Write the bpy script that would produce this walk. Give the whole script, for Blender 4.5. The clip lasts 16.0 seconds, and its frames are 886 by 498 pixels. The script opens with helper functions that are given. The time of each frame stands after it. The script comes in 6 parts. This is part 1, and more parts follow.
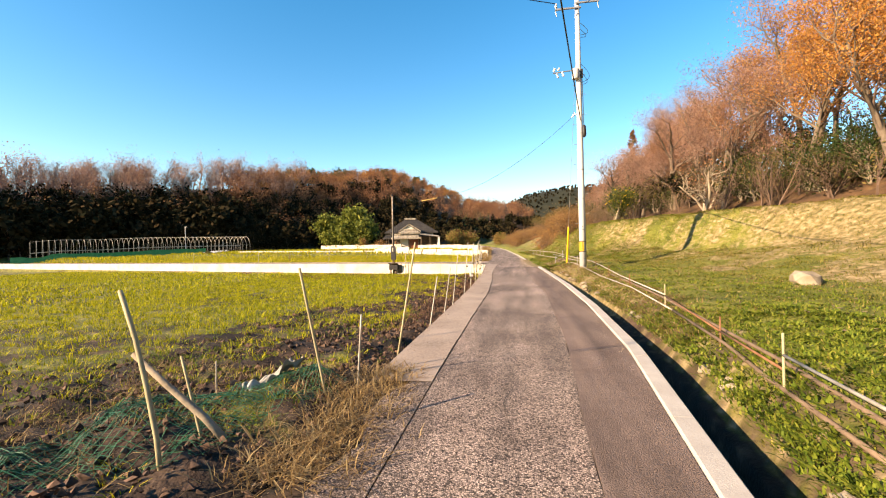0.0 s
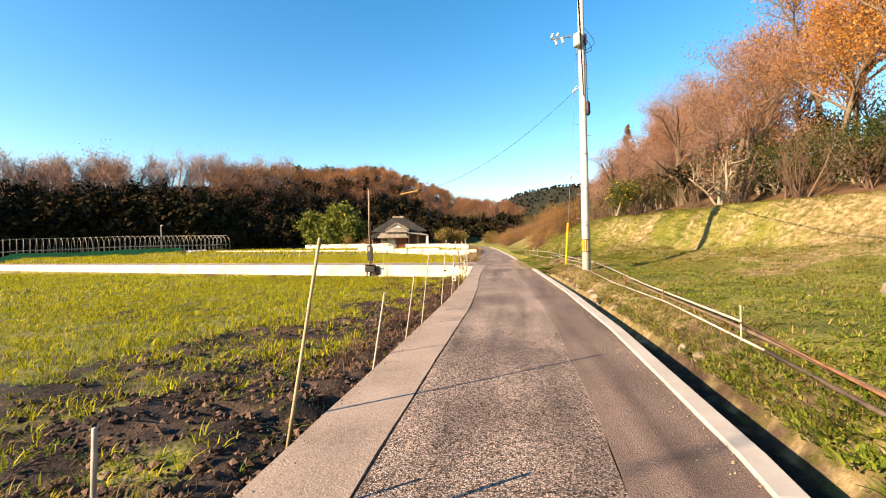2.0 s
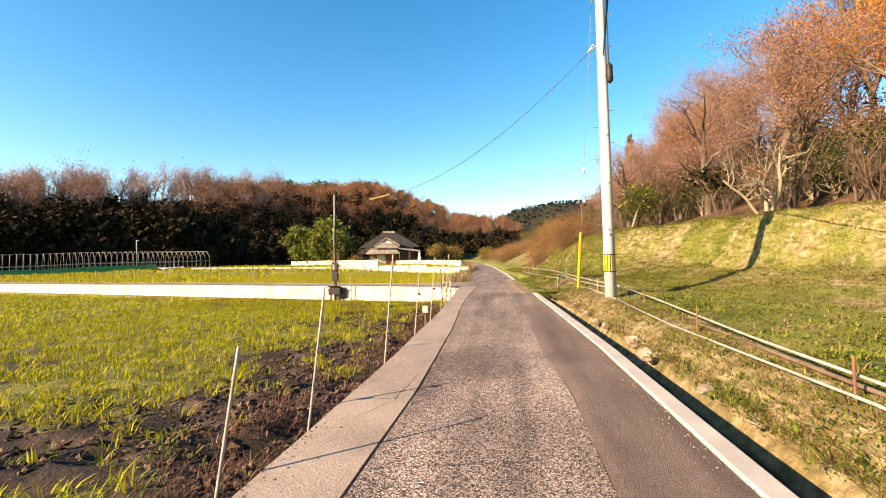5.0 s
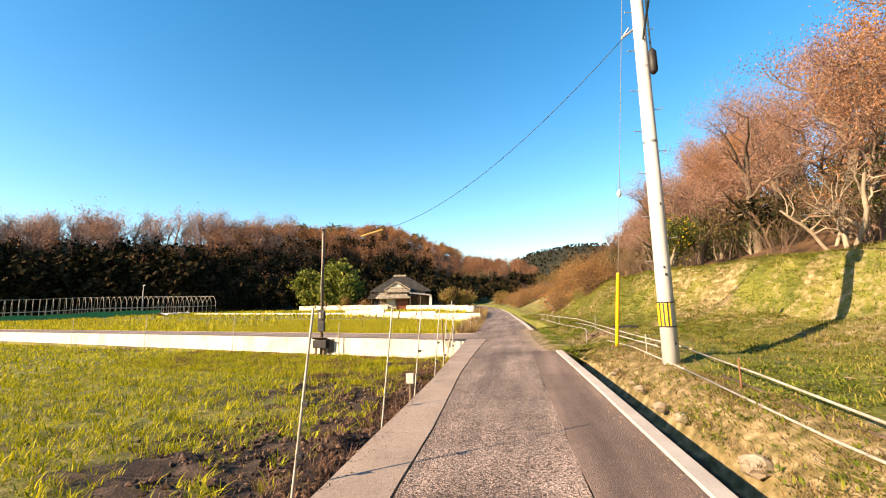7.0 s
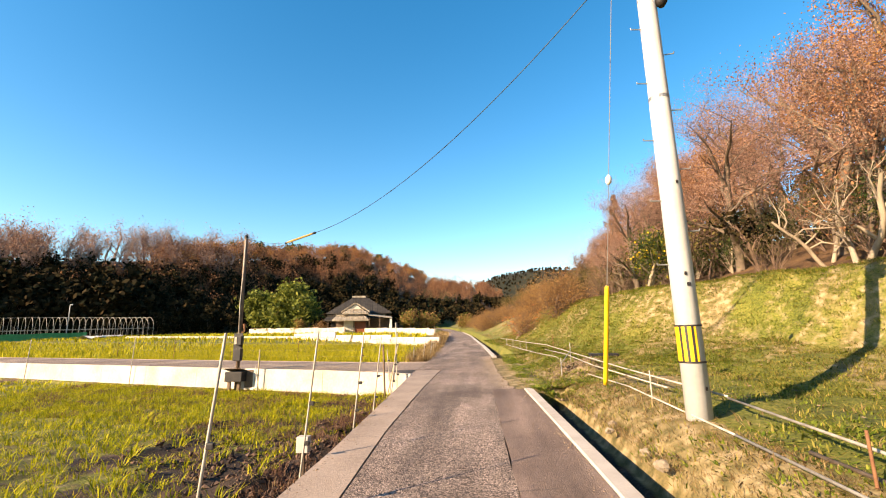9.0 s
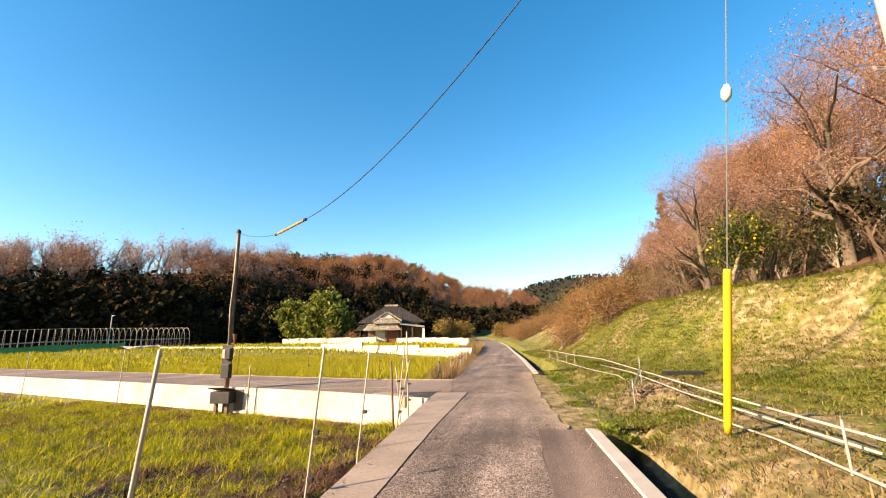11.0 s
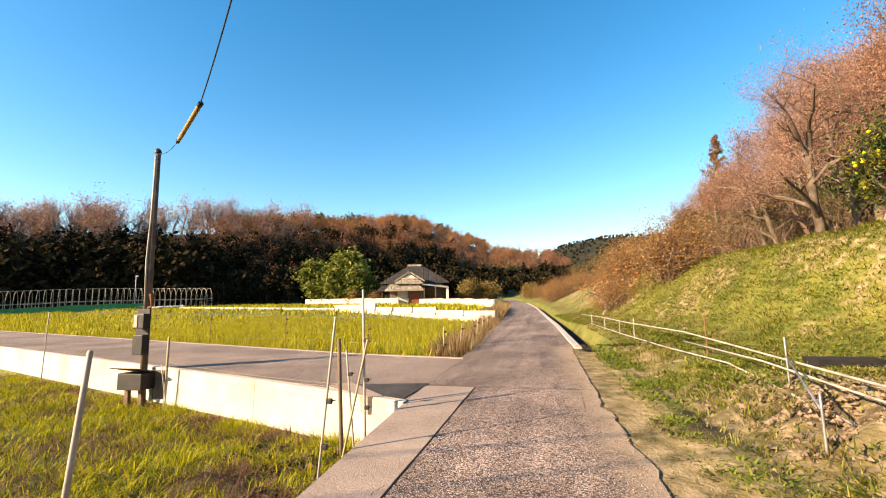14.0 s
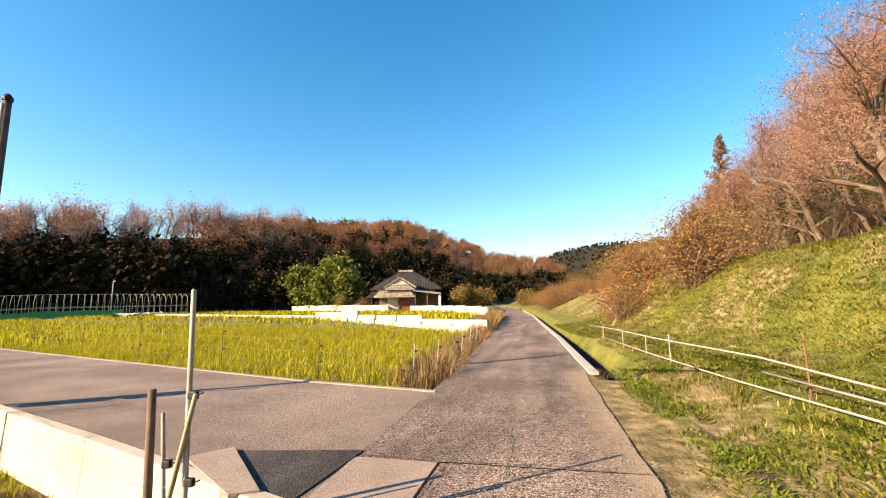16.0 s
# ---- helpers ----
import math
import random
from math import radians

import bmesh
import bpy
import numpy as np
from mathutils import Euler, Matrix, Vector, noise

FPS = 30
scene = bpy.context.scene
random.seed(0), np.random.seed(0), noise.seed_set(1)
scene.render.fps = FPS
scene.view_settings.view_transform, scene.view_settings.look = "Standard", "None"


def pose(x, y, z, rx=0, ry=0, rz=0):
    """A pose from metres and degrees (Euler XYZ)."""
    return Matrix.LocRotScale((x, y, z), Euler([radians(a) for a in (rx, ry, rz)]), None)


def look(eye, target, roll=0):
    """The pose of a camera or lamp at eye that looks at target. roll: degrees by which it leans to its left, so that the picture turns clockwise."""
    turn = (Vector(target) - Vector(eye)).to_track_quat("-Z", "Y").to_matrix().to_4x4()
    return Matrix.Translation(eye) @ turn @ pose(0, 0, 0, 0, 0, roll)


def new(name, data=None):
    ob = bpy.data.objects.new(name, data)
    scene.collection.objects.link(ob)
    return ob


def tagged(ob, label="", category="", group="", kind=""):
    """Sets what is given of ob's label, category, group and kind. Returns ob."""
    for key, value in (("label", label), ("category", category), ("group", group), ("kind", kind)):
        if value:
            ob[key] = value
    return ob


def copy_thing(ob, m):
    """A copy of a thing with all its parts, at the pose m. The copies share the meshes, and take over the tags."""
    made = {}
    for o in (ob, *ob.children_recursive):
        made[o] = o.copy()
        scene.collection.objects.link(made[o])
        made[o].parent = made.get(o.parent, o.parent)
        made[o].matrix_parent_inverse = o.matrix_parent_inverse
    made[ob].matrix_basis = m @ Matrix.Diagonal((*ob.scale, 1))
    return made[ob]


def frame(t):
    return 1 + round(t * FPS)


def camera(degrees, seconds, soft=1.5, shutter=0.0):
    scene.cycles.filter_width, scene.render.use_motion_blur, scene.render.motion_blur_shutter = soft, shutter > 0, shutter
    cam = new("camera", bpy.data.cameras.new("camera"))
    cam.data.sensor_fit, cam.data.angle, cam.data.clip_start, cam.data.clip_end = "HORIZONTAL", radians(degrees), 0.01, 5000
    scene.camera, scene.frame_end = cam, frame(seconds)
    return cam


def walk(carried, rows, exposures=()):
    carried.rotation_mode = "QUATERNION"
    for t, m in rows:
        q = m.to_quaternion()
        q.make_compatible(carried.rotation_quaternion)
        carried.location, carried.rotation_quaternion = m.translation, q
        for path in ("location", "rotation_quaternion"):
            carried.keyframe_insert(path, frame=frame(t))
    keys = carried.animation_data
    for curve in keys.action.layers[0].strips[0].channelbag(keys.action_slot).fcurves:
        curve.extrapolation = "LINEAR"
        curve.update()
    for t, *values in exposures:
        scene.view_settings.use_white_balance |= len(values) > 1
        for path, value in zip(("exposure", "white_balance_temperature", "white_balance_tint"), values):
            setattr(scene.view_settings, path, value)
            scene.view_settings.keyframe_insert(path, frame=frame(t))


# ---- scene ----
cam = camera(91.5, 16.0, soft=1.1)
METRES, EYE, TILT, LEAN, TURN = 25.0, 1.45, 0.0, 0.0, 9.5
ROWS = [
    (0.0, 0.0, 0.0, 0.0, 0.01, 0.29, 1.28),
    (0.5, 0.006, 0.0338, -0.0002, 0.33, 0.13, 1.32),
    (1.0, 0.0104, 0.0662, 0.0005, 0.09, 0.01, 1.31),
    (1.5, 0.0172, 0.0988, 0.0, -0.47, -0.01, 1.32),
    (2.0, 0.0221, 0.1298, 0.0009, -1.13, 0.15, 1.32),
    (2.5, 0.0284, 0.1635, 0.0008, -1.85, 0.3, 1.33),
    (3.0, 0.0351, 0.1959, 0.0018, -2.77, 0.5, 1.32),
    (5.5, 0.0674, 0.3533, 0.0049, -0.5, 3.56, 1.37),
    (6.0, 0.074, 0.3855, 0.0072, 0.66, 5.28, 1.39),
    (6.5, 0.0771, 0.4164, 0.0089, 1.14, 7.04, 1.36),
    (7.0, 0.084, 0.4473, 0.0097, 0.53, 8.18, 1.36),
    (7.5, 0.0886, 0.478, 0.0101, -1.11, 8.67, 1.31),
    (8.0, 0.0956, 0.5079, 0.0108, -2.85, 9.09, 1.29),
    (8.5, 0.1017, 0.5385, 0.0111, -3.92, 9.9, 1.29),
    (9.0, 0.1098, 0.5679, 0.0111, -4.07, 11.05, 1.24),
    (11.5, 0.1339, 0.719, 0.0139, 1.88, 12.37, 1.27),
    (12.0, 0.1382, 0.749, 0.0145, 2.51, 10.77, 1.26),
    (12.5, 0.1405, 0.7788, 0.0154, 2.94, 9.19, 1.23),
    (13.0, 0.1442, 0.8086, 0.0154, 3.35, 8.1, 1.2),
    (13.5, 0.1472, 0.8386, 0.0156, 3.85, 7.52, 1.16),
    (14.0, 0.1502, 0.868, 0.016, 4.46, 7.36, 1.16),
    (14.5, 0.1529, 0.8978, 0.0169, 4.79, 7.46, 1.12),
    (15.0, 0.1556, 0.9271, 0.0173, 4.65, 7.71, 1.11),
    (15.5, 0.1586, 0.9558, 0.0178, 4.1, 7.97, 1.08),
    (16.0, 0.1612, 0.9853, 0.018, 3.84, 8.25, 1.03),
]
walk(cam, [(t, pose(0, 0, EYE, TILT, LEAN, TURN) @ pose(METRES * x, METRES * y, METRES * z, 90 + pitch, roll, yaw)) for t, x, y, z, yaw, pitch, roll in ROWS],
     exposures=[(0.0, 1.79, 8200, 17), (16.0, 1.79, 8200, 17)])

# ---- light: low autumn sun from behind and to the left, clear sky ----
SUN_AZ = math.atan2(-0.78, -0.62)
SUN_EL = radians(23)
world = bpy.data.worlds.new("sky")
scene.world = world
world.use_nodes = True
wn = world.node_tree.nodes
sky = wn.new("ShaderNodeTexSky")
sky.sky_type = "NISHITA"
sky.sun_disc = False
sky.sun_elevation = SUN_EL
sky.sun_rotation = SUN_AZ
sky.air_density, sky.dust_density, sky.ozone_density = 1.0, 0.3, 1.6
wn["Background"].inputs["Strength"].default_value = 0.099
clear = wn.new("ShaderNodeHueSaturation")
clear.inputs["Hue"].default_value, clear.inputs["Saturation"].default_value = 0.497, 1.47
world.node_tree.links.new(sky.outputs[0], clear.inputs["Color"])
world.node_tree.links.new(clear.outputs[0], wn["Background"].inputs["Color"])
sun = new("sun", bpy.data.lights.new("sun", "SUN"))
sun.data.energy, sun.data.angle, sun.data.color = 5.0, radians(0.25), (1.0, 0.85, 0.65)
to_sun = Vector((math.sin(SUN_AZ) * math.cos(SUN_EL), math.cos(SUN_AZ) * math.cos(SUN_EL), math.sin(SUN_EL)))
sun.matrix_world = look(to_sun * 100, (0, 0, 0))


# ---- materials ----
def material(name, stops, scale=1.0, detail=6.0, rough=0.9, bump=0.3, bump_scale=None, metal=0.0, fine=0.25, fine_scale=None, island=0.0, spread=0.0, spec=0.3):
    """A noise-varied surface: stops are (position, colour) along a large noise, broken up by a fine one."""
    m = bpy.data.materials.new(name)
    m.use_nodes = True
    n, l = m.node_tree.nodes, m.node_tree.links
    b = n["Principled BSDF"]
    b.inputs["Roughness"].default_value, b.inputs["Metallic"].default_value = rough, metal
    b.inputs["Specular IOR Level"].default_value = spec
    geo = n.new("ShaderNodeNewGeometry")
    big, small = n.new("ShaderNodeTexNoise"), n.new("ShaderNodeTexNoise")
    big.inputs["Scale"].default_value, big.inputs["Detail"].default_value = scale, detail
    small.inputs["Scale"].default_value, small.inputs["Detail"].default_value = fine_scale or scale * 14, 4
    for t in (big, small):
        l.new(geo.outputs["Position"], t.inputs["Vector"])
    mix = n.new("ShaderNodeMix")
    mix.inputs["Factor"].default_value = fine
    l.new(big.outputs["Fac"], mix.inputs["A"])
    l.new(small.outputs["Fac"], mix.inputs["B"])
    fac = mix.outputs["Result"]
    if island or spread:
        rnd = n.new("ShaderNodeMix")
        rnd.inputs["Factor"].default_value = island or spread
        l.new(fac, rnd.inputs["A"])
        if island:
            l.new(geo.outputs["Random Per Island"], rnd.inputs["B"])
        else:
            oi = n.new("ShaderNodeObjectInfo")
            l.new(oi.outputs["Random"], rnd.inputs["B"])
        fac = rnd.outputs["Result"]
    ramp = n.new("ShaderNodeValToRGB")
    while len(ramp.color_ramp.elements) < len(stops):
        ramp.color_ramp.elements.new(0.5)
    for e, (p, c) in zip(ramp.color_ramp.elements, stops):
        e.position, e.color = p, (*(0.71 * q for q in c), 1)
    l.new(fac, ramp.inputs["Fac"])
    l.new(ramp.outputs["Color"], b.inputs["Base Color"])
    if bump:
        bt, bn = n.new("ShaderNodeTexNoise"), n.new("ShaderNodeBump")
        bt.inputs["Scale"].default_value, bt.inputs["Detail"].default_value = bump_scale or scale * 20, 5
        l.new(geo.outputs["Position"], bt.inputs["Vector"])
        bn.inputs["Strength"].default_value, bn.inputs["Distance"].default_value = bump, 0.02
        l.new(bt.outputs["Fac"], bn.inputs["Height"])
        l.new(bn.outputs["Normal"], b.inputs["Normal"])
    return m


def leafy(name, stops, island=0.7, glow=0.35, rough=0.7, spec=0.2):
    """Leaves and blades: coloured per island, letting some light through."""
    m = material(name, stops, scale=0.35, detail=3, rough=rough, bump=0, island=island, fine=0.3, spec=spec)
    n, l = m.node_tree.nodes, m.node_tree.links
    b, out = n["Principled BSDF"], n["Material Output"]
    tr, mx = n.new("ShaderNodeBsdfTranslucent"), n.new("ShaderNodeMixShader")
    l.new(b.inputs["Base Color"].links[0].from_socket, tr.inputs["Color"])
    mx.inputs["Fac"].default_value = glow
    l.new(b.outputs[0], mx.inputs[1])
    l.new(tr.outputs[0], mx.inputs[2])
    l.new(mx.outputs[0], out.inputs["Surface"])
    return m


def asphalt_material(name, dark, light, chip, along=(2.4, 0.22, 1.0), worn=(0.62, 1.28)):
    """Worn asphalt: stone chips over a mottled binder, with cracks of tar and dust."""
    m = material(name, [(0.36, dark), (0.62, light)], scale=0.6, rough=0.85, bump=0.8, bump_scale=90, fine=0.2, fine_scale=7)
    n, l = m.node_tree.nodes, m.node_tree.links
    b = n["Principled BSDF"]
    vor = n.new("ShaderNodeTexVoronoi")
    vor.inputs["Scale"].default_value = 78
    l.new(n["Geometry"].outputs["Position"], vor.inputs["Vector"])
    mx = n.new("ShaderNodeMix")
    mx.data_type, mx.blend_type = "RGBA", "OVERLAY"
    mx.inputs["Factor"].default_value = chip
    l.new(b.inputs["Base Color"].links[0].from_socket, mx.inputs["A"])
    sep = n.new("ShaderNodeSeparateColor")
    l.new(vor.outputs["Color"], sep.inputs["Color"])
    l.new(sep.outputs["Red"], mx.inputs["B"])
    gap, dk = n.new("ShaderNodeMapRange"), n.new("ShaderNodeMix")
    gap.inputs["From Min"].default_value, gap.inputs["From Max"].default_value = 0.30, 0.75
    gap.inputs["To Min"].default_value, gap.inputs["To Max"].default_value = 0.0, chip
    l.new(vor.outputs["Distance"], gap.inputs["Value"])
    dk.data_type, dk.blend_type = "RGBA", "MULTIPLY"
    dk.inputs["B"].default_value = (0.16, 0.14, 0.135, 1)
    l.new(gap.outputs["Result"], dk.inputs["Factor"])
    l.new(mx.outputs["Result"], dk.inputs["A"])
    # wheel tracks and stains drawn out along the lane
    lay, track, rng_map, wear = n.new("ShaderNodeMapping"), n.new("ShaderNodeTexNoise"), n.new("ShaderNodeMapRange"), n.new("ShaderNodeVectorMath")
    lay.inputs["Scale"].default_value = along
    l.new(n["Geometry"].outputs["Position"], lay.inputs["Vector"])
    track.inputs["Scale"].default_value, track.inputs["Detail"].default_value = 1.0, 9
    l.new(lay.outputs["Vector"], track.inputs["Vector"])
    rng_map.inputs["From Min"].default_value, rng_map.inputs["From Max"].default_value = 0.33, 0.67
    rng_map.inputs["To Min"].default_value, rng_map.inputs["To Max"].default_value = worn
    l.new(track.outputs["Fac"], rng_map.inputs["Value"])
    wear.operation = "SCALE"
    l.new(dk.outputs["Result"], wear.inputs[0])
    l.new(rng_map.outputs["Result"], wear.inputs["Scale"])
    # sand drifted in from the verge
    att, patchy, add, cl, mix = (n.new("ShaderNode" + k) for k in ("Attribute", "TexNoise", "Math", "MapRange", "Mix"))
    att.attribute_name = "dust"
    patchy.inputs["Scale"].default_value, patchy.inputs["Detail"].default_value = 5.0, 10
    l.new(n["Geometry"].outputs["Position"], patchy.inputs["Vector"])
    l.new(att.outputs["Fac"], add.inputs[0])
    l.new(patchy.outputs["Fac"], add.inputs[1])
    cl.inputs["From Min"].default_value, cl.inputs["From Max"].default_value = 0.72, 1.5
    l.new(add.outputs[0], cl.inputs["Value"])
    mix.data_type = "RGBA"
    mix.inputs["B"].default_value = (0.31, 0.235, 0.165, 1)
    l.new(cl.outputs["Result"], mix.inputs["Factor"])
    l.new(wear.outputs["Vector"], mix.inputs["A"])
    l.new(mix.outputs["Result"], b.inputs["Base Color"])
    return m


M = {
    "asphalt": asphalt_material("worn_asphalt", (0.25, 0.185, 0.152), (0.52, 0.40, 0.335), 0.9),
    "asphalt_new": asphalt_material("smooth_asphalt", (0.175, 0.12, 0.098), (0.26, 0.185, 0.152), 0.15),
    "asphalt_dark": asphalt_material("dark_asphalt", (0.05, 0.045, 0.042), (0.10, 0.09, 0.085), 0.5),
    "asphalt_side": asphalt_material("side_asphalt", (0.25, 0.185, 0.152), (0.37, 0.285, 0.235), 0.3, (0.5, 0.7, 1.0), (0.74, 1.16)),
    "concrete": material("road_concrete", [(0.3, (0.22, 0.165, 0.132)), (0.5, (0.36, 0.28, 0.228)), (0.7, (0.48, 0.375, 0.305))], scale=1.1, detail=9, rough=0.85, bump=0.35, bump_scale=60, fine=0.42, fine_scale=26),
    "kerb": material("kerb_concrete", [(0.3, (0.40, 0.36, 0.325)), (0.7, (0.56, 0.515, 0.465))], scale=2.5, rough=0.85, bump=0.2, bump_scale=70),
    "wall": material("wall_concrete", [(0.25, (0.36, 0.31, 0.23)), (0.6, (0.66, 0.60, 0.50))], scale=0.9, rough=0.85, bump=0.15, bump_scale=40),
    "oldwall": material("weathered_wall", [(0.28, (0.25, 0.20, 0.16)), (0.5, (0.56, 0.49, 0.42)), (0.75, (0.74, 0.68, 0.60))], scale=1.3, detail=9, rough=0.9, bump=0.3, fine=0.4, fine_scale=9),
    "tilth": material("pale_tilth", [(0.3, (0.12, 0.08, 0.052)), (0.7, (0.36, 0.26, 0.17))], scale=1.6, detail=9, rough=0.95, bump=0.5, bump_scale=45, fine=0.45, fine_scale=35),
    "pole": material("pole_concrete", [(0.3, (0.50, 0.49, 0.48)), (0.7, (0.66, 0.65, 0.63))], scale=1.5, rough=0.7, bump=0.08),
    "steel": material("galvanised_steel", [(0.3, (0.30, 0.30, 0.30)), (0.7, (0.48, 0.48, 0.47))], scale=6, rough=0.45, bump=0.05, metal=0.7),
    "dark": material("dark_fitting", [(0.3, (0.012, 0.011, 0.012)), (0.7, (0.035, 0.03, 0.03))], scale=5, rough=0.55, bump=0.05),
    "yellow": material("yellow_plastic", [(0.3, (0.72, 0.40, 0.015)), (0.7, (0.85, 0.52, 0.03))], scale=3, rough=0.45, bump=0.04),
    "white": material("white_paint", [(0.3, (0.68, 0.67, 0.64)), (0.7, (0.82, 0.81, 0.78))], scale=3, rough=0.5, bump=0.05),
    "dirty": material("dirty_plastic", [(0.3, (0.26, 0.24, 0.20)), (0.7, (0.52, 0.50, 0.45))], scale=7, rough=0.5, bump=0.3),
    "pipe": material("grey_white_pipe", [(0.3, (0.26, 0.225, 0.18)), (0.7, (0.58, 0.53, 0.46))], scale=6, rough=0.5, bump=0.05),
    "rust": material("rusted_pipe", [(0.3, (0.15, 0.065, 0.033)), (0.7, (0.31, 0.15, 0.075))], scale=8, rough=0.9, bump=0.3),
    "bamboo": material("weathered_bamboo", [(0.3, (0.30, 0.24, 0.13)), (0.7, (0.50, 0.42, 0.26))], scale=7, rough=0.65, bump=0.15),
    "timber": material("weathered_timber", [(0.3, (0.10, 0.065, 0.045)), (0.7, (0.26, 0.18, 0.12))], scale=5, rough=0.85, bump=0.3),
    "plaster": material("cream_plaster", [(0.3, (0.62, 0.54, 0.43)), (0.7, (0.82, 0.75, 0.64))], scale=0.8, rough=0.9, bump=0.1),
    # old tile made pale and warm: sunlight on the roof put into colour
    "oldtile": material("sunlit_old_tile", [(0.3, (0.16, 0.125, 0.095)), (0.7, (0.58, 0.50, 0.39))], scale=2.2, rough=0.85, bump=0.3),
    "door": material("red_brown_door", [(0.3, (0.20, 0.055, 0.025)), (0.7, (0.33, 0.10, 0.05))], scale=2, rough=0.6, bump=0.1),
    "rooftile": material("grey_roof_tile", [(0.3, (0.022, 0.020, 0.019)), (0.7, (0.075, 0.066, 0.058))], scale=1.5, rough=0.8, bump=0.2),
    "bark": material("pale_bark", [(0.3, (0.22, 0.17, 0.12)), (0.7, (0.46, 0.37, 0.27))], scale=3, rough=0.9, bump=0.5, bump_scale=25),
    "darkbark": material("brown_bark", [(0.3, (0.09, 0.065, 0.045)), (0.7, (0.24, 0.18, 0.13))], scale=3, rough=0.9, bump=0.5, bump_scale=25),
    "twig": material("brown_twigs", [(0.3, (0.09, 0.055, 0.037)), (0.7, (0.22, 0.14, 0.10))], scale=0.2, rough=0.9, bump=0, island=0.4),
    "greytwig": material("grey_pink_twigs", [(0.3, (0.20, 0.13, 0.11)), (0.7, (0.40, 0.29, 0.25))], scale=0.2, rough=0.9, bump=0, island=0.4),
    "sleeve": material("faded_yellow_sleeve", [(0.3, (0.26, 0.15, 0.03)), (0.7, (0.46, 0.30, 0.09))], scale=9, rough=0.6, bump=0.1),
    "clod": material("dug_soil", [(0.3, (0.04, 0.024, 0.017)), (0.7, (0.17, 0.10, 0.068))], scale=1.4, rough=0.95, bump=0.5, island=0.4),
    "sandclod": material("sandy_soil", [(0.3, (0.13, 0.085, 0.055)), (0.7, (0.40, 0.29, 0.19))], scale=2.0, rough=0.95, bump=0.4, island=0.3),
    "stone": material("field_stone", [(0.3, (0.22, 0.17, 0.115)), (0.7, (0.42, 0.34, 0.25))], scale=4, rough=0.9, bump=0.4),
    "net": material("green_net", [(0.3, (0.012, 0.085, 0.045)), (0.7, (0.03, 0.17, 0.09))], scale=8, rough=0.6, bump=0),
    "greenstrip": material("bright_green_net", [(0.3, (0.02, 0.22, 0.07)), (0.7, (0.05, 0.36, 0.13))], scale=3, rough=0.6, bump=0.1),
    "cable": material("black_cable", [(0.3, (0.012, 0.02, 0.022)), (0.7, (0.03, 0.045, 0.045))], scale=5, rough=0.5, bump=0),
    "rice": leafy("rice_regrowth", [(0.2, (0.19, 0.19, 0.010)), (0.5, (0.44, 0.41, 0.016)), (0.8, (0.64, 0.53, 0.03))]),
    "ricegreen": leafy("green_rice_regrowth", [(0.2, (0.15, 0.18, 0.007)), (0.5, (0.40, 0.40, 0.012)), (0.8, (0.64, 0.55, 0.025))]),
    "grass": leafy("bank_grass", [(0.2, (0.10, 0.125, 0.018)), (0.5, (0.25, 0.24, 0.036)), (0.8, (0.44, 0.34, 0.10))]),
    "weed": leafy("low_weeds", [(0.2, (0.10, 0.155, 0.015)), (0.6, (0.22, 0.27, 0.032)), (0.9, (0.35, 0.35, 0.055))]),
    "drygrass": leafy("dry_grass", [(0.2, (0.17, 0.10, 0.04)), (0.6, (0.38, 0.25, 0.11)), (0.9, (0.58, 0.43, 0.22))]),
    "deadweed": leafy("reddish_dead_weeds", [(0.2, (0.10, 0.045, 0.028)), (0.6, (0.24, 0.12, 0.075)), (0.9, (0.38, 0.24, 0.15))]),
    "orange": leafy("orange_leaves", [(0.2, (0.34, 0.12, 0.03)), (0.5, (0.58, 0.24, 0.05)), (0.85, (0.64, 0.36, 0.10))]),
    "pinkleaf": leafy("pinkish_brown_leaves", [(0.2, (0.25, 0.13, 0.095)), (0.5, (0.42, 0.23, 0.165)), (0.85, (0.58, 0.36, 0.26))]),
    # darker than evergreen leaves are: shade is put into this colour
    "darkleaf": leafy("dark_and_shaded_leaves", [(0.2, (0.012, 0.014, 0.007)), (0.6, (0.034, 0.026, 0.013)), (0.9, (0.07, 0.045, 0.022))], glow=0.03, rough=0.95, spec=0.03),
    "rustleaf": leafy("rust_brown_leaves", [(0.2, (0.15, 0.07, 0.038)), (0.5, (0.33, 0.15, 0.078)), (0.85, (0.52, 0.26, 0.125))]),
    "oliveleaf": leafy("olive_brown_leaves", [(0.2, (0.05, 0.045, 0.014)), (0.6, (0.15, 0.12, 0.035)), (0.9, (0.28, 0.20, 0.07))]),
    "greenleaf": leafy("dark_green_leaves", [(0.2, (0.020, 0.04, 0.010)), (0.6, (0.05, 0.085, 0.018)), (0.9, (0.10, 0.14, 0.03))]),
    "pineleaf": leafy("pine_needles", [(0.2, (0.05, 0.075, 0.014)), (0.6, (0.19, 0.22, 0.035)), (0.9, (0.36, 0.35, 0.06))]),
    "yellowleaf": leafy("yellow_green_leaves", [(0.2, (0.12, 0.13, 0.012)), (0.6, (0.26, 0.23, 0.02)), (0.9, (0.44, 0.36, 0.03))]),
    "bramble": leafy("dry_bramble", [(0.2, (0.16, 0.075, 0.03)), (0.5, (0.34, 0.18, 0.065)), (0.85, (0.50, 0.30, 0.11))]),
    "fruit": material("orange_fruit", [(0.3, (0.55, 0.10, 0.01)), (0.7, (0.70, 0.19, 0.02))], scale=3, rough=0.4, bump=0),
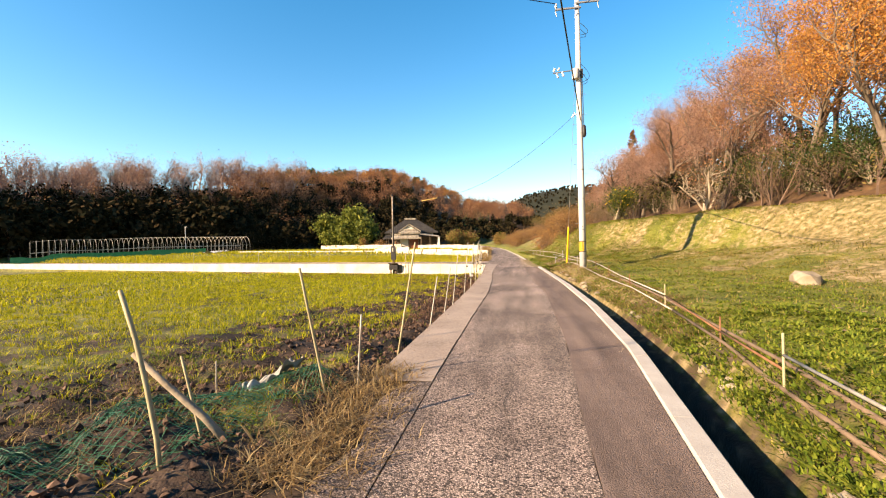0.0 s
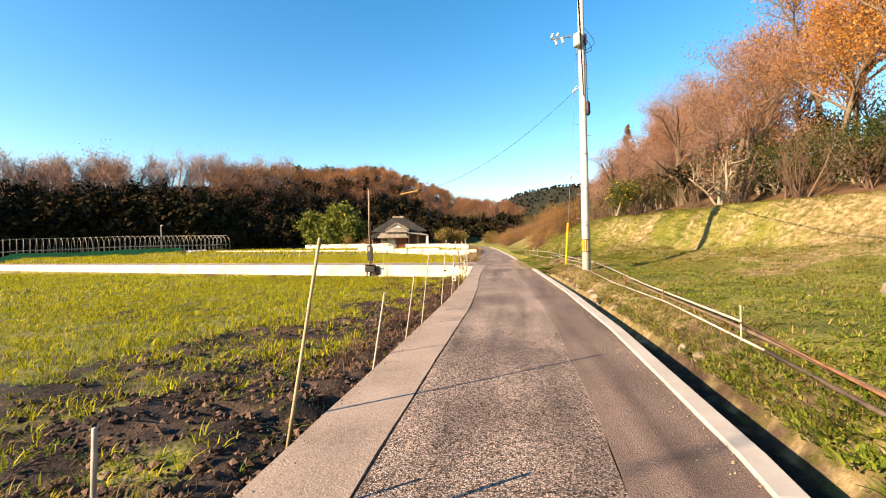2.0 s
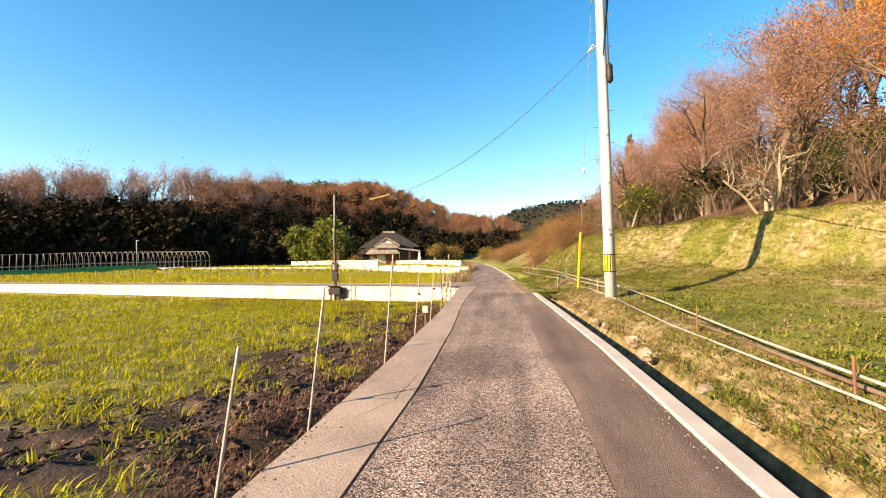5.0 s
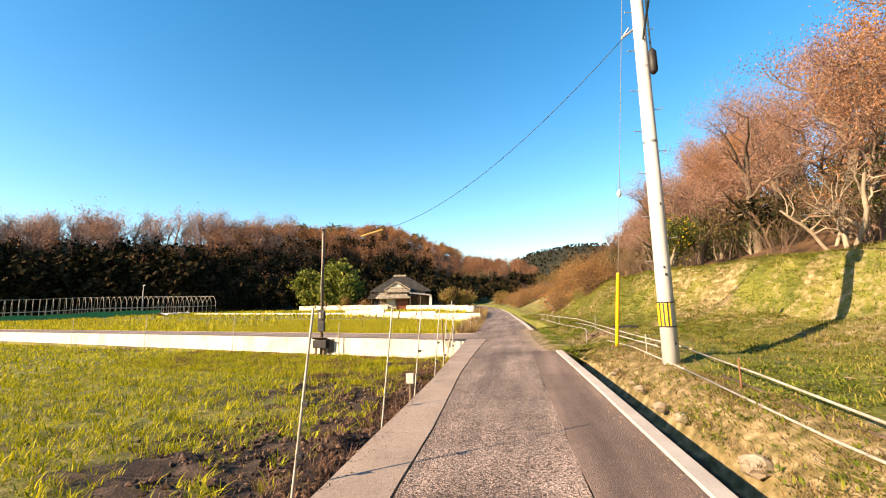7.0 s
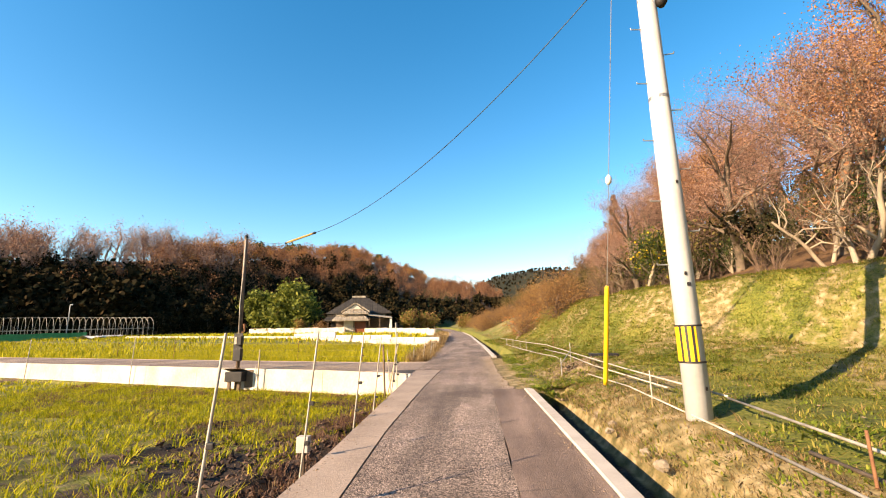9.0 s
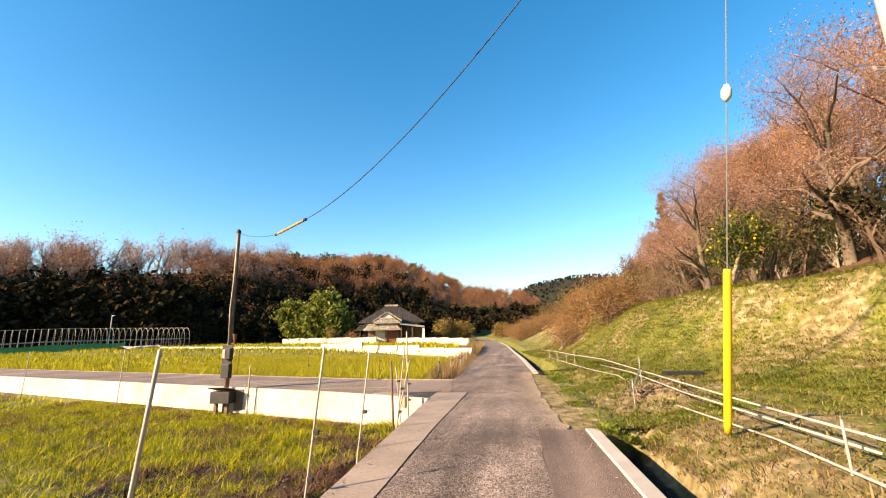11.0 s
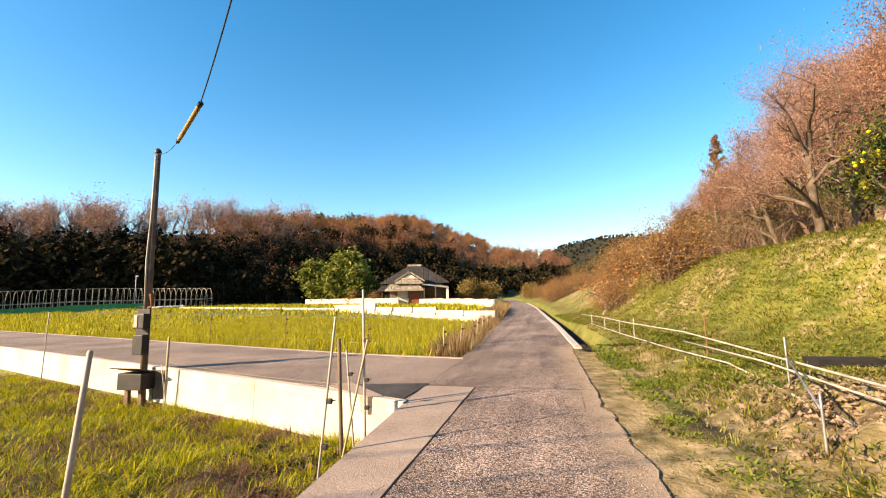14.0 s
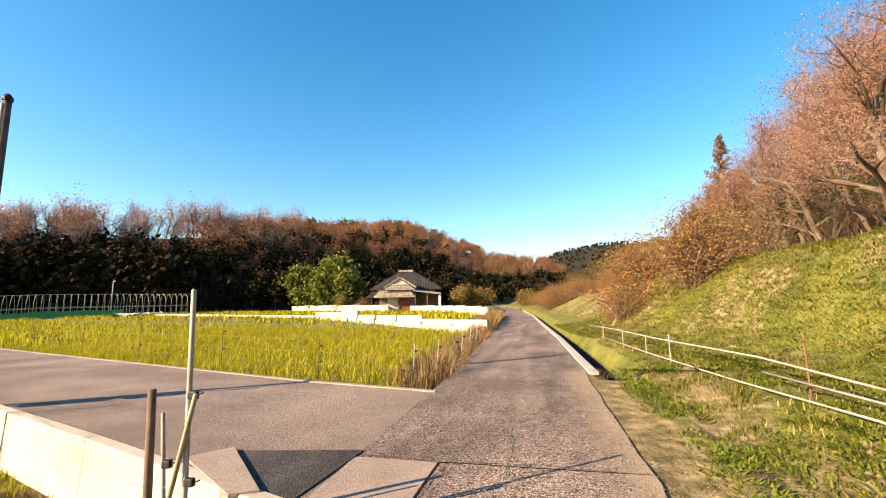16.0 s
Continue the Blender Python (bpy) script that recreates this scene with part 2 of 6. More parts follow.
    "lemon": material("yellow_fruit", [(0.3, (0.75, 0.42, 0.01)), (0.7, (0.85, 0.55, 0.02))], scale=3, rough=0.4, bump=0),
}


# ---- builders ----
def fast_mesh(name, v, f, mats, index=None, smooth=False):
    """A mesh from arrays: v (n, 3), f (m, k) with k corners a face."""
    me = bpy.data.meshes.new(name)
    v, f = np.asarray(v, np.float32), np.asarray(f, np.int32)
    m, k = f.shape
    me.vertices.add(len(v))
    me.vertices.foreach_set("co", v.ravel())
    me.loops.add(m * k)
    me.loops.foreach_set("vertex_index", f.ravel())
    me.polygons.add(m)
    me.polygons.foreach_set("loop_start", np.arange(0, m * k, k, dtype=np.int32))
    if index is not None:
        me.polygons.foreach_set("material_index", np.asarray(index, np.int32))
    me.polygons.foreach_set("use_smooth", np.full(m, bool(smooth)))
    for mat in mats:
        me.materials.append(M[mat])
    me.update(calc_edges=True)
    return me


def put(name, mesh, parent=None, label=""):
    ob = new(name, mesh)
    ob.parent = parent
    return tagged(ob, label) if label else ob


def part(name, bm, mat, parent=None, label="", smooth=False):
    me = bpy.data.meshes.new(name)
    bm.to_mesh(me)
    bm.free()
    me.materials.append(M[mat])
    if smooth:
        for p in me.polygons:
            p.use_smooth = True
    return put(name, me, parent, label)


def empty(name, x, y, z, label, category, group="", rz=0):
    ob = new(name)
    ob.matrix_world = pose(x, y, z, 0, 0, rz)
    return tagged(ob, label, category, group)


def box(bm, x, y, z, sx, sy, sz, bevel=0.0, turn=None):
    """A box with its middle at x, y, z."""
    r = bmesh.ops.create_cube(bm, size=1.0)
    mat = Matrix.Translation((x, y, z)) @ (turn or Matrix()) @ Matrix.Diagonal((sx, sy, sz, 1))
    bmesh.ops.transform(bm, matrix=mat, verts=r["verts"])
    if bevel:
        es = list({e for v in r["verts"] for e in v.link_edges})
        bmesh.ops.bevel(bm, geom=es, offset=bevel, segments=2, affect="EDGES", profile=0.7)
    return bm


def tube(bm, points, radii, sides=8, cap=True):
    """A tube along points, each with its radius."""
    pts = [Vector(p) for p in points]
    if not isinstance(radii, (list, tuple)):
        radii = [radii] * len(pts)
    rings = []
    side = None
    for i, p in enumerate(pts):
        d = (pts[min(i + 1, len(pts) - 1)] - pts[max(i - 1, 0)]).normalized()
        side = d.orthogonal().normalized() if side is None else (side - d * side.dot(d)).normalized()
        up = d.cross(side)
        rings.append([bm.verts.new(p + (side * math.cos(a) + up * math.sin(a)) * radii[i]) for a in (2 * math.pi * k / sides for k in range(sides))])
    for a, b in zip(rings, rings[1:]):
        for k in range(sides):
            bm.faces.new((a[k], a[(k + 1) % sides], b[(k + 1) % sides], b[k]))
    if cap:
        bm.faces.new(rings[0][::-1])
        bm.faces.new(rings[-1])
    return bm


def lerp(x, pairs):
    return float(np.interp(x, [p[0] for p in pairs], [p[1] for p in pairs]))


def smooth01(t):
    t = np.clip(t, 0, 1)
    return t * t * (3 - 2 * t)


def fbm(x, y, scale, octaves=4, seed=0.0):
    return noise.fractal((x * scale + seed, y * scale - seed, seed), 0.8, 2.0, octaves)


# ---- the plan: road along y, climbing gently ----
LEFT = [(-40, -1.75), (5, -1.68), (9, -1.6), (14, -1.52), (20, -1.58), (25, -1.78), (28, -1.92), (33, -2.0), (44, -2.5), (60, -3.5), (85, -5.6), (120, -11), (200, -30)]
KERB = [(-40, 0.2), (0, 0.9), (2.8, 1.17), (6.4, 1.53), (10.6, 1.65), (15.2, 1.6), (20, 1.42), (24.8, 1.2), (34, 0.65), (42, 0.22), (52, -0.5), (64, -1.3), (82, -3.0), (120, -8), (200, -27)]
FOOT = [(-40, 9), (5, 8.4), (12, 8.0), (20, 7.0), (26, 5.6), (33, 3.8), (38, 2.8), (42, 1.9), (50, 1.0), (64, 0.2), (82, -1.4), (120, -6), (200, -24)]
BROW = [(-40, 24), (5, 20), (12, 17), (20, 14), (26, 10.5), (33, 7.0), (38, 6.6), (42, 6.0), (50, 5.0), (64, 5.0), (82, 4.0), (120, 2), (200, -14)]
WALL_V, SIDE_V, SKEW = 27.84, 31.95, 0.325


def road_z(y):
    return -0.14 + 0.0235 * min(y, 140)


def left_x(y):
    return lerp(y, LEFT)


def kerb_x(y):
    return lerp(y, KERB)


def skew(x):
    return SKEW * min(max(0.0, -1.9 - x), 85.0)


# hills by bearing (degrees left of the road) from the start: foot, crest, height of the ground there
# bearings 64 to 75: unseen spur, raised to shade the visible wood
HILL = [(-30, 260, 400, 0), (-5, 220, 330, 0), (0, 180, 260, 16), (5, 150, 240, 20), (9, 140, 240, 25), (16, 128, 230, 34), (23, 120, 190, 26), (31, 112, 155, 20.5), (38, 110, 140, 17.5), (45, 110, 134, 15.5), (56, 110, 132, 12.5), (64, 112, 132, 15), (75, 116, 136, 17), (90, 108, 140, 14), (130, 90, 140, 12), (180, 120, 200, 10)]


def left_hill(x, y):
    r, a = math.hypot(x, y), math.degrees(math.atan2(-x, y))
    d0, d1, h = (lerp(a, [(q[0], q[k]) for q in HILL]) for k in (1, 2, 3))
    return h * float(smooth01((r - d0) / (d1 - d0))) ** 0.8 if r > d0 else 0.0


def far_hills(x, y):
    """The dark wooded mountains that close the valley."""
    h = 74 * math.exp(-((y - 760) / 130) ** 2) * (0.72 + 0.25 * math.sin(x * 0.011 + 0.6) + 0.1 * math.sin(x * 0.031))
    return h * 0.94 + 18 * float(smooth01((x - 20) / 130)) * math.exp(-((y - 720) / 150) ** 2)


def right_z(x, y):
    """Ground to the right of the ditch: verge, bank, plateau with trees, wooded slope."""
    r, f, b = road_z(y), lerp(y, FOOT), lerp(y, BROW)
    low = lerp(y, [(24.4, 0.16), (25.2, -0.015), (33.2, -0.015), (34.4, 0.16)])
    verge = r + low + (0.28 - low) * float(smooth01((x - kerb_x(y) - 0.6) / 1.6))
    top = r + lerp(y, [(0, 2.9), (20, 2.95), (33, 2.75), (42, 2.7), (60, 2.2), (120, 2.0)])
    t = (x - f) / (b - f)
    steep = lerp(y, [(14, 0.4), (24, 1.0), (28, 0.9), (34, 0.0)])
    z = verge + (top - verge) * (float(smooth01(t * 0.93 + 0.02)) * (1 - steep) + steep * (0.3 * min(max(t, 0), 1) + 0.7 * float(smooth01((t - 0.62) / 0.38))))
    if x > b + 3:
        d, h = x - b - 3, lerp(y, [(25, 34), (45, 20), (70, 9), (120, 12), (300, 25)])
        z += h * (1 - math.exp(-d * 0.36 / h))
    return z


def left_z(x, y):
    """Ground to the left: the dug paddy, the side road, the next terraces."""
    v = y - skew(x)
    if v < WALL_V + 0.05:
        return -0.30 + 0.004 * y
    if v < SIDE_V:
        return 0.56 + 0.006 * (-1.9 - x) - 0.04
    far = -0.14 + 0.0235 * y + 0.007 * max(-x, 0)
    t = float(smooth01((v - 38) / 14))
    rise = 0.65 * float(smooth01((-x - 45) / 25)) * float(smooth01((v - 32.5) / 3))
    return (0.42 + 0.006 * (-1.9 - x) + rise) * (1 - t) + far * t


def soil_share(x, y, edge):
    """How far the paddy is dug over, towards the lane."""
    n = fbm(x, y, 0.45, 3, 3.0)
    patch = 1.3 * math.exp(-((x + 14) / 4.5) ** 2 - ((y - 26.2) / 1.3) ** 2)
    return float(smooth01(1.25 - edge / lerp(y, [(0, 7.5), (8, 4.8), (20, 3.6), (27, 2.2)]) + n * 1.4 + patch))


def left_relief(x, y):
    v = y - skew(x)
    edge = left_x(v) - x
    if v >= WALL_V + 0.05:
        return 0.04 * fbm(x, y, 1.1, 3) if v > SIDE_V and abs(x) < 90 else 0.0
    if abs(x) + abs(y) > 120:
        return 0.0
    soil = soil_share(x, y, edge)
    z = 0.075 * fbm(x, y, 1.3, 4) + 0.03 * fbm(x, y, 4.1, 2, 4.0) + soil * 0.17 * fbm(x, y, 2.3, 4, 7.0)
    z += 0.12 * math.exp(-((edge - 0.95) / 0.45) ** 2) * (0.6 + fbm(x, y, 0.45, 3, 3.0)) - 0.10 * math.exp(-(edge / 0.3) ** 2)
    if y < 6.0:
        z += float(smooth01((6.0 - y) / 2.0)) * 0.16 * float(smooth01(1.2 - edge / 3.0))
    return z


def mud_share(x, y):
    return math.exp(-((x - 2.9) / 1.0) ** 2 - ((y - 27.5) / 1.7) ** 2) * 1.3


def right_relief(x, y):
    if abs(x) + abs(y) > 200:
        return 0.0
    z = (0.10 * fbm(x, y, 0.5, 3) + 0.06 * fbm(x, y, 1.7, 4, 5.0)) * float(smooth01((x - kerb_x(y)) / 2 - 0.2))
    if y < 24.8:
        z -= 0.24 * math.exp(-((x - kerb_x(y) - 0.8) / 0.42) ** 2)
    return z - 0.12 * mud_share(x, y) * (0.5 + 1.6 * fbm(x, y, 2.2, 4))


def ground_z(x, y):
    if x > kerb_x(y):
        z = right_z(x, y) + right_relief(x, y)
    elif x < left_x(y):
        z = left_z(x, y) + left_relief(x, y)
    else:
        z = road_z(y) - 0.05
    return z + left_hill(x, y) + far_hills(x, y)


# ---- ground: one sheet out to the horizon ----
def build_ground():
    def steps(first, grow, end):
        out, d = [0.0], first
        while out[-1] < end:
            out.append(out[-1] + d)
            d *= grow
        return out
    left = [("L", -d) for d in reversed(steps(0.2, 1.05, 1500))][:-1] + [("L", -0.015)]
    mid = [("L", 0.0), ("K", 0.02)]
    ditch = [("K", 0.195), ("K", 0.205), ("K", 0.60), ("K", 0.67), ("K", 0.80)]
    right = [("K", 0.80 + d) for d in steps(0.24, 1.045, 1500)[1:]]
    cols = left + mid + ditch + right
    rows = [-1200, -600, -300, -150, -90] + list(np.arange(-60, 0, 4)) + list(np.arange(0, 27.5, 0.22)) + [27.5, WALL_V - 0.02, WALL_V + 0.03, WALL_V + 0.1, 28.1] + list(np.arange(28.4, SIDE_V, 0.4)) + [SIDE_V, SIDE_V + 0.06] + list(np.arange(32.4, 50, 0.5))
    y, d = 50.0, 0.8
    while y < 1800:
        rows.append(y)
        y, d = y + d, d * 1.05
    vs, region = [], []
    for v in rows:
        depth = 0.75 if v < 24.5 else 0.75 - 0.735 * float(smooth01((v - 24.5) / 0.6)) if v < 33.8 else 0.6
        for base, d in cols:
            x = (left_x(v) if base == "L" else kerb_x(v)) + d
            y = v + (skew(x) if base == "L" and d < 0 else 0.0)
            far = abs(x) + abs(y)
            if base == "L" and d < 0:
                edge = left_x(v) - x
                z = left_z(x, y)
                soil = 0.0
                z += left_relief(x, y)
                if v < WALL_V + 0.05:
                    soil = max(soil_share(x, y, edge), lerp(y, [(6, 0.46), (18, 0.3)]) + 0.4 * fbm(x, y, 0.22, 3, 21.0) + 0.25 * fbm(x, y, 1.1, 3, 5.0))
                elif v > SIDE_V:
                    soil = float(smooth01(1.1 - edge / 1.2)) * 0.7
                forest = 1.0 if left_hill(x, y) > 0.05 else 0.0
                reg = (soil, 0.3, forest, 1)
            elif base == "L" or d == 0.02:
                z, reg = road_z(v) - (0.018 if d == 0.02 and 24.9 < v < 34.0 else 0.05), ((0.1, 0.9, 0, 1) if d == 0.02 and 24.6 < v < 34.0 else (1, 0, 0, 1))
            elif d < 0.7 and d > 0.1:
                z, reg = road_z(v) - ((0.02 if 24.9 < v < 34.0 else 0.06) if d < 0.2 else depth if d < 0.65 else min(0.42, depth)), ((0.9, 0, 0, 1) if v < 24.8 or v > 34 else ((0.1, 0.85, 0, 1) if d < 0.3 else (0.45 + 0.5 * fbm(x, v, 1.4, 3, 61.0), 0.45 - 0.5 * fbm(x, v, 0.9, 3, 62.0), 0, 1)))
                if d > 0.5 and v > 0:
                    z += 0.03 * fbm(x, v, 2.0)
            else:
                z = right_z(x, y)
                if d < 0.9:
                    z = road_z(v) - min(0.16, depth) + 0.05 * fbm(x, v, 1.3)
                f, b = lerp(y, FOOT), lerp(y, BROW)
                z += right_relief(x, y)
                n = fbm(x, y, 0.35, 3, 9.0)
                mud = mud_share(x, y)
                bare = float(smooth01(1.4 - (d - 0.6) / 0.9 + n)) * float(smooth01((v - 8) / 8)) * 0.12 + mud * (0.45 + 0.9 * fbm(x, y, 1.6, 3, 71.0))
                dry = float(smooth01((x - f + 0.6) / 2.5 + n * 1.3)) * lerp(y, [(20, 0.66), (29, 0.34)]) + 0.2 * n + 0.42 * fbm(x, y, 1.0, 3, 17.0) + 0.2 * fbm(x, y, 0.25, 2, 31.0)
                dry = max(dry, float(smooth01(1.5 - (d - 0.6) / 1.0 + n)) * float(smooth01((v - 9) / 7)) * (0.9 if v < 34 else 0.15))
                forest = float(smooth01((x - b - 1.0) / 2.0)) if y < 300 else 1.0
                sand = math.exp(-((x - 3.3) / 1.1) ** 2 - ((y - 24.6) / 2.6) ** 2) * 1.2 + float(smooth01(1 - abs(d - 0.75) / 0.5)) * float(smooth01((v - 25) / 1.5)) * float(smooth01((34 - v) / 2)) * (0.25 + 1.1 * fbm(x, y, 1.3, 3, 51.0))
                bare, dry = bare * (1 - 0.95 * min(sand, 1)) * (1 - 0.3 * min(mud, 1)) + 0.25 * max(0, fbm(x, y, 0.7, 3, 41.0)) * float(smooth01((x - f) / 3)), max(dry, min(1, sand + 0.6 * mud))
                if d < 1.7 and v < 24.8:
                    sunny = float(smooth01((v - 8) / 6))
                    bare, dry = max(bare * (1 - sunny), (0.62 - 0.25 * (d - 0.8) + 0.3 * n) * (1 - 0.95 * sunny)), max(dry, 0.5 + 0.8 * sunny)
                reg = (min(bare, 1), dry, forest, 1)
            z += left_hill(x, y)
            z += far_hills(x, y)
            vs.append((x, y, z))
            # ditch bed and kerb-side wall: shade painted near black over the soil
            bed_shade = base == "K" and 0.1 < d < 0.65 and (v < 24.6 or v > 34.2)
            region.append((*reg[:3], 1.0 if bed_shade or far_hills(x, y) > 0.5 else 0.0))
    w = len(cols)
    idx = np.arange(len(rows) * w).reshape(len(rows), w)
    f = np.stack([idx[:-1, :-1], idx[:-1, 1:], idx[1:, 1:], idx[1:, :-1]], -1).reshape(-1, 4)
    me = fast_mesh("ground", vs, f, [], smooth=True)
    me.materials.append(ground_material())
    col = me.color_attributes.new("cover", "FLOAT_COLOR", "POINT")
    col.data.foreach_set("color", np.array(region, np.float32).ravel())
    return tagged(put("ground", me), "valley floor of paddies, grassy bank and wooded hills", "ground", kind="structure")


def ground_material():
    """Turf, dry turf, dug soil and leaf litter, laid by the cover attribute."""
    m = material("valley_ground", [(0.34, (0.035, 0.052, 0.009)), (0.5, (0.14, 0.148, 0.020)), (0.68, (0.31, 0.26, 0.065))], scale=0.9, bump=1.0, bump_scale=24, fine=0.55, fine_scale=19)
    n, l = m.node_tree.nodes, m.node_tree.links
    b, geo = n["Principled BSDF"], n["Geometry"]
    att = n.new("ShaderNodeAttribute")
    att.attribute_name = "cover"
    sep = n.new("ShaderNodeSeparateColor")
    l.new(att.outputs["Color"], sep.inputs["Color"])
    last = b.inputs["Base Color"].links[0].from_socket
    layers = [("Green", 5.0, [(0.32, (0.10, 0.085, 0.027)), (0.5, (0.24, 0.18, 0.078)), (0.7, (0.43, 0.325, 0.185))]),
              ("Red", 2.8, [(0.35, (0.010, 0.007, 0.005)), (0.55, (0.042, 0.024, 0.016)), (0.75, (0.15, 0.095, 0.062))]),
              ("Blue", 1.5, [(0.3, (0.05, 0.028, 0.015)), (0.6, (0.14, 0.075, 0.035)), (0.8, (0.20, 0.13, 0.05))]),
              # Alpha: wooded mountains, and the shade painted into the ditch
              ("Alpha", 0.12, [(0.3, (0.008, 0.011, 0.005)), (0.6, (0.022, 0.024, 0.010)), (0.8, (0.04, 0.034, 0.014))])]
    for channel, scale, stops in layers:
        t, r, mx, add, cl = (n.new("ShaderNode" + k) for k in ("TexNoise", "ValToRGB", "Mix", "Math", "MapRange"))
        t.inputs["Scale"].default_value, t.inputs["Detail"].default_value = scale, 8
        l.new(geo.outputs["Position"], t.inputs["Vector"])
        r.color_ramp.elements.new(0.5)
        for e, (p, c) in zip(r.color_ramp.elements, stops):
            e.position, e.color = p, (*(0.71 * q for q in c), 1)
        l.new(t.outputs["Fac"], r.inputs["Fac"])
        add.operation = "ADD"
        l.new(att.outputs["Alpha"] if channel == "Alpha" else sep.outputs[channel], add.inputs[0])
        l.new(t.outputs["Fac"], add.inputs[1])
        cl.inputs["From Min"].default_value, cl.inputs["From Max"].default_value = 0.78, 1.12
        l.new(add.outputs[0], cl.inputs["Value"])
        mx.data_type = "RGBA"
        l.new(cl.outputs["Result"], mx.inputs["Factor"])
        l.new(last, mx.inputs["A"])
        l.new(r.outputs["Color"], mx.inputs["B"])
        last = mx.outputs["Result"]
    l.new(last, b.inputs["Base Color"])
    return m


build_ground()


def strip(name, a, b, y0, y1, top, mat, label, category="road", step=0.5, thick=0.12, across=6, ragged_a=0.0, ragged_b=0.0, dust=None):
    """A slab of paving between two lines a(y) and b(y); dust(x, y) says how much sand lies on it."""
    n = max(2, int((y1 - y0) / step))
    vs, fs = [], []
    for i in range(n + 1):
        y = y0 + (y1 - y0) * i / n
        xa, xb = a(y) + ragged_a * fbm(y, 1.0, 1.6, 4, 2.0), b(y) + ragged_b * fbm(y, 4.0, 1.6, 4, 6.0)
        ring = [(xa, y, road_z(y) - thick)]
        for k in range(across + 1):
            x = xa + (xb - xa) * k / across
            ring.append((x, y, road_z(y) + top + 0.006 * fbm(x, y, 0.9, 2)))
        ring.append((xb, y, road_z(y) - thick))
        vs += ring
    w = across + 3
    for i in range(n):
        for k in range(w - 1):
            fs.append((i * w + k, i * w + k + 1, (i + 1) * w + k + 1, (i + 1) * w + k))
    me = fast_mesh(name, vs, fs, [mat], smooth=False)
    if dust:
        layer = me.attributes.new("dust", "FLOAT", "POINT")
        layer.data.foreach_set("value", np.array([dust(x, y) for x, y, z in vs], np.float32))
    return tagged(put(name, me), label, category, kind="structure")


def crack_x(y):
    return lerp(y, [(-40, -0.95), (5, -0.95), (9, -0.9), (13, -0.82), (17, -0.9), (21, -1.1), (25, -1.15), (29, -1.1)])


def patch_x(y):
    return lerp(y, [(-40, 0.4), (3, 0.5), (7, 0.74), (13, 0.84), (15, 0.72), (19, 0.6), (24.8, 0.48)])


def edge_x(y):
    return lerp(y, [(24.8, 0.95), (26.3, 0.82), (30, 0.66), (34, 0.58), (34.1, 0.64)]) if y < 34.1 else kerb_x(y)


def verge_dust(x, y):
    """Sand on the paving, thickest at the crumbling edge between the two kerbs."""
    return (1.0 - min(1.0, (edge_x(y) + 0.1 - x) / 0.75)) * float(smooth01((y - 24.3) / 1.5)) * float(smooth01((35.0 - y) / 1.2))


strip("road", crack_x, patch_x, -40, 29.0, 0.0, "asphalt", "worn grey asphalt lane with coarse stone chips", ragged_b=0.02, dust=verge_dust)
strip("road", left_x, lambda y: crack_x(y) - 0.022, 4.8, 29.0, 0.006, "concrete", "pale concrete road edge beside the paddy", ragged_b=0.012, thick=0.4)
strip("road", lambda y: left_x(y) + 0.35, lambda y: crack_x(y) - 0.015, -40, 4.8, 0.0, "asphalt", "worn asphalt lane edge strewn with soil", ragged_a=0.25)
strip("road", lambda y: patch_x(y) + 0.006, lambda y: kerb_x(y) - 0.006, -40, 24.8, 0.004, "asphalt_new", "smooth brown-grey asphalt trench patch beside the kerb", ragged_a=0.02)
strip("road", patch_x, edge_x, 24.82, 29.0, 0.0, "asphalt", "worn asphalt lane with a crumbling verge", ragged_b=0.12, step=0.15, dust=verge_dust)
strip("road", left_x, edge_x, 29.02, 200, 0.0, "asphalt", "worn asphalt lane leading up the valley", step=0.5, across=10, ragged_a=0.05, ragged_b=0.04, dust=verge_dust)



def kerb_run(y0, y1, length=2.0):
    top = empty("kerb", kerb_x(y0), y0, road_z(y0), "pale concrete kerb stones along the ditch", "kerb")
    tagged(top, kind="structure")
    y = y0
    while y < y1 - 0.1:
        e = min(y + length, y1) - 0.008
        bm = bmesh.new()
        rings = []
        for k in range(5):
            yy = y + (e - y) * k / 4
            x, z = kerb_x(yy) + 0.004, road_z(yy)
            rings.append([bm.verts.new((x + dx, yy, z + dz)) for dx, dz in ((0, -0.3), (0, 0.012), (0.015, 0.028), (0.18, 0.028), (0.195, 0.012), (0.195, -0.6))])
        for a, b in zip(rings, rings[1:]):
            for j in range(6):
                bm.faces.new((a[j], a[(j + 1) % 6], b[(j + 1) % 6], b[j]))
        bm.faces.new(rings[0])
        bm.faces.new(rings[-1][::-1])
        bmesh.ops.recalc_face_normals(bm, faces=bm.faces)
        ob = part("kerb_stone", bm, "kerb", top)
        ob.matrix_parent_inverse = top.matrix_world.inverted()
        y += length


kerb_run(-12.0, 24.8)
kerb_run(34.1, 84.0, 4.0)


# ---- side road on its retaining wall ----
def side_point(s, v):
    """s metres out along the side road from the lane's edge, v its line across."""
    x = -1.9 - s * 0.951
    return x, v + skew(x)


def side_z(x):
    return 0.56 + 0.006 * (-1.9 - x)


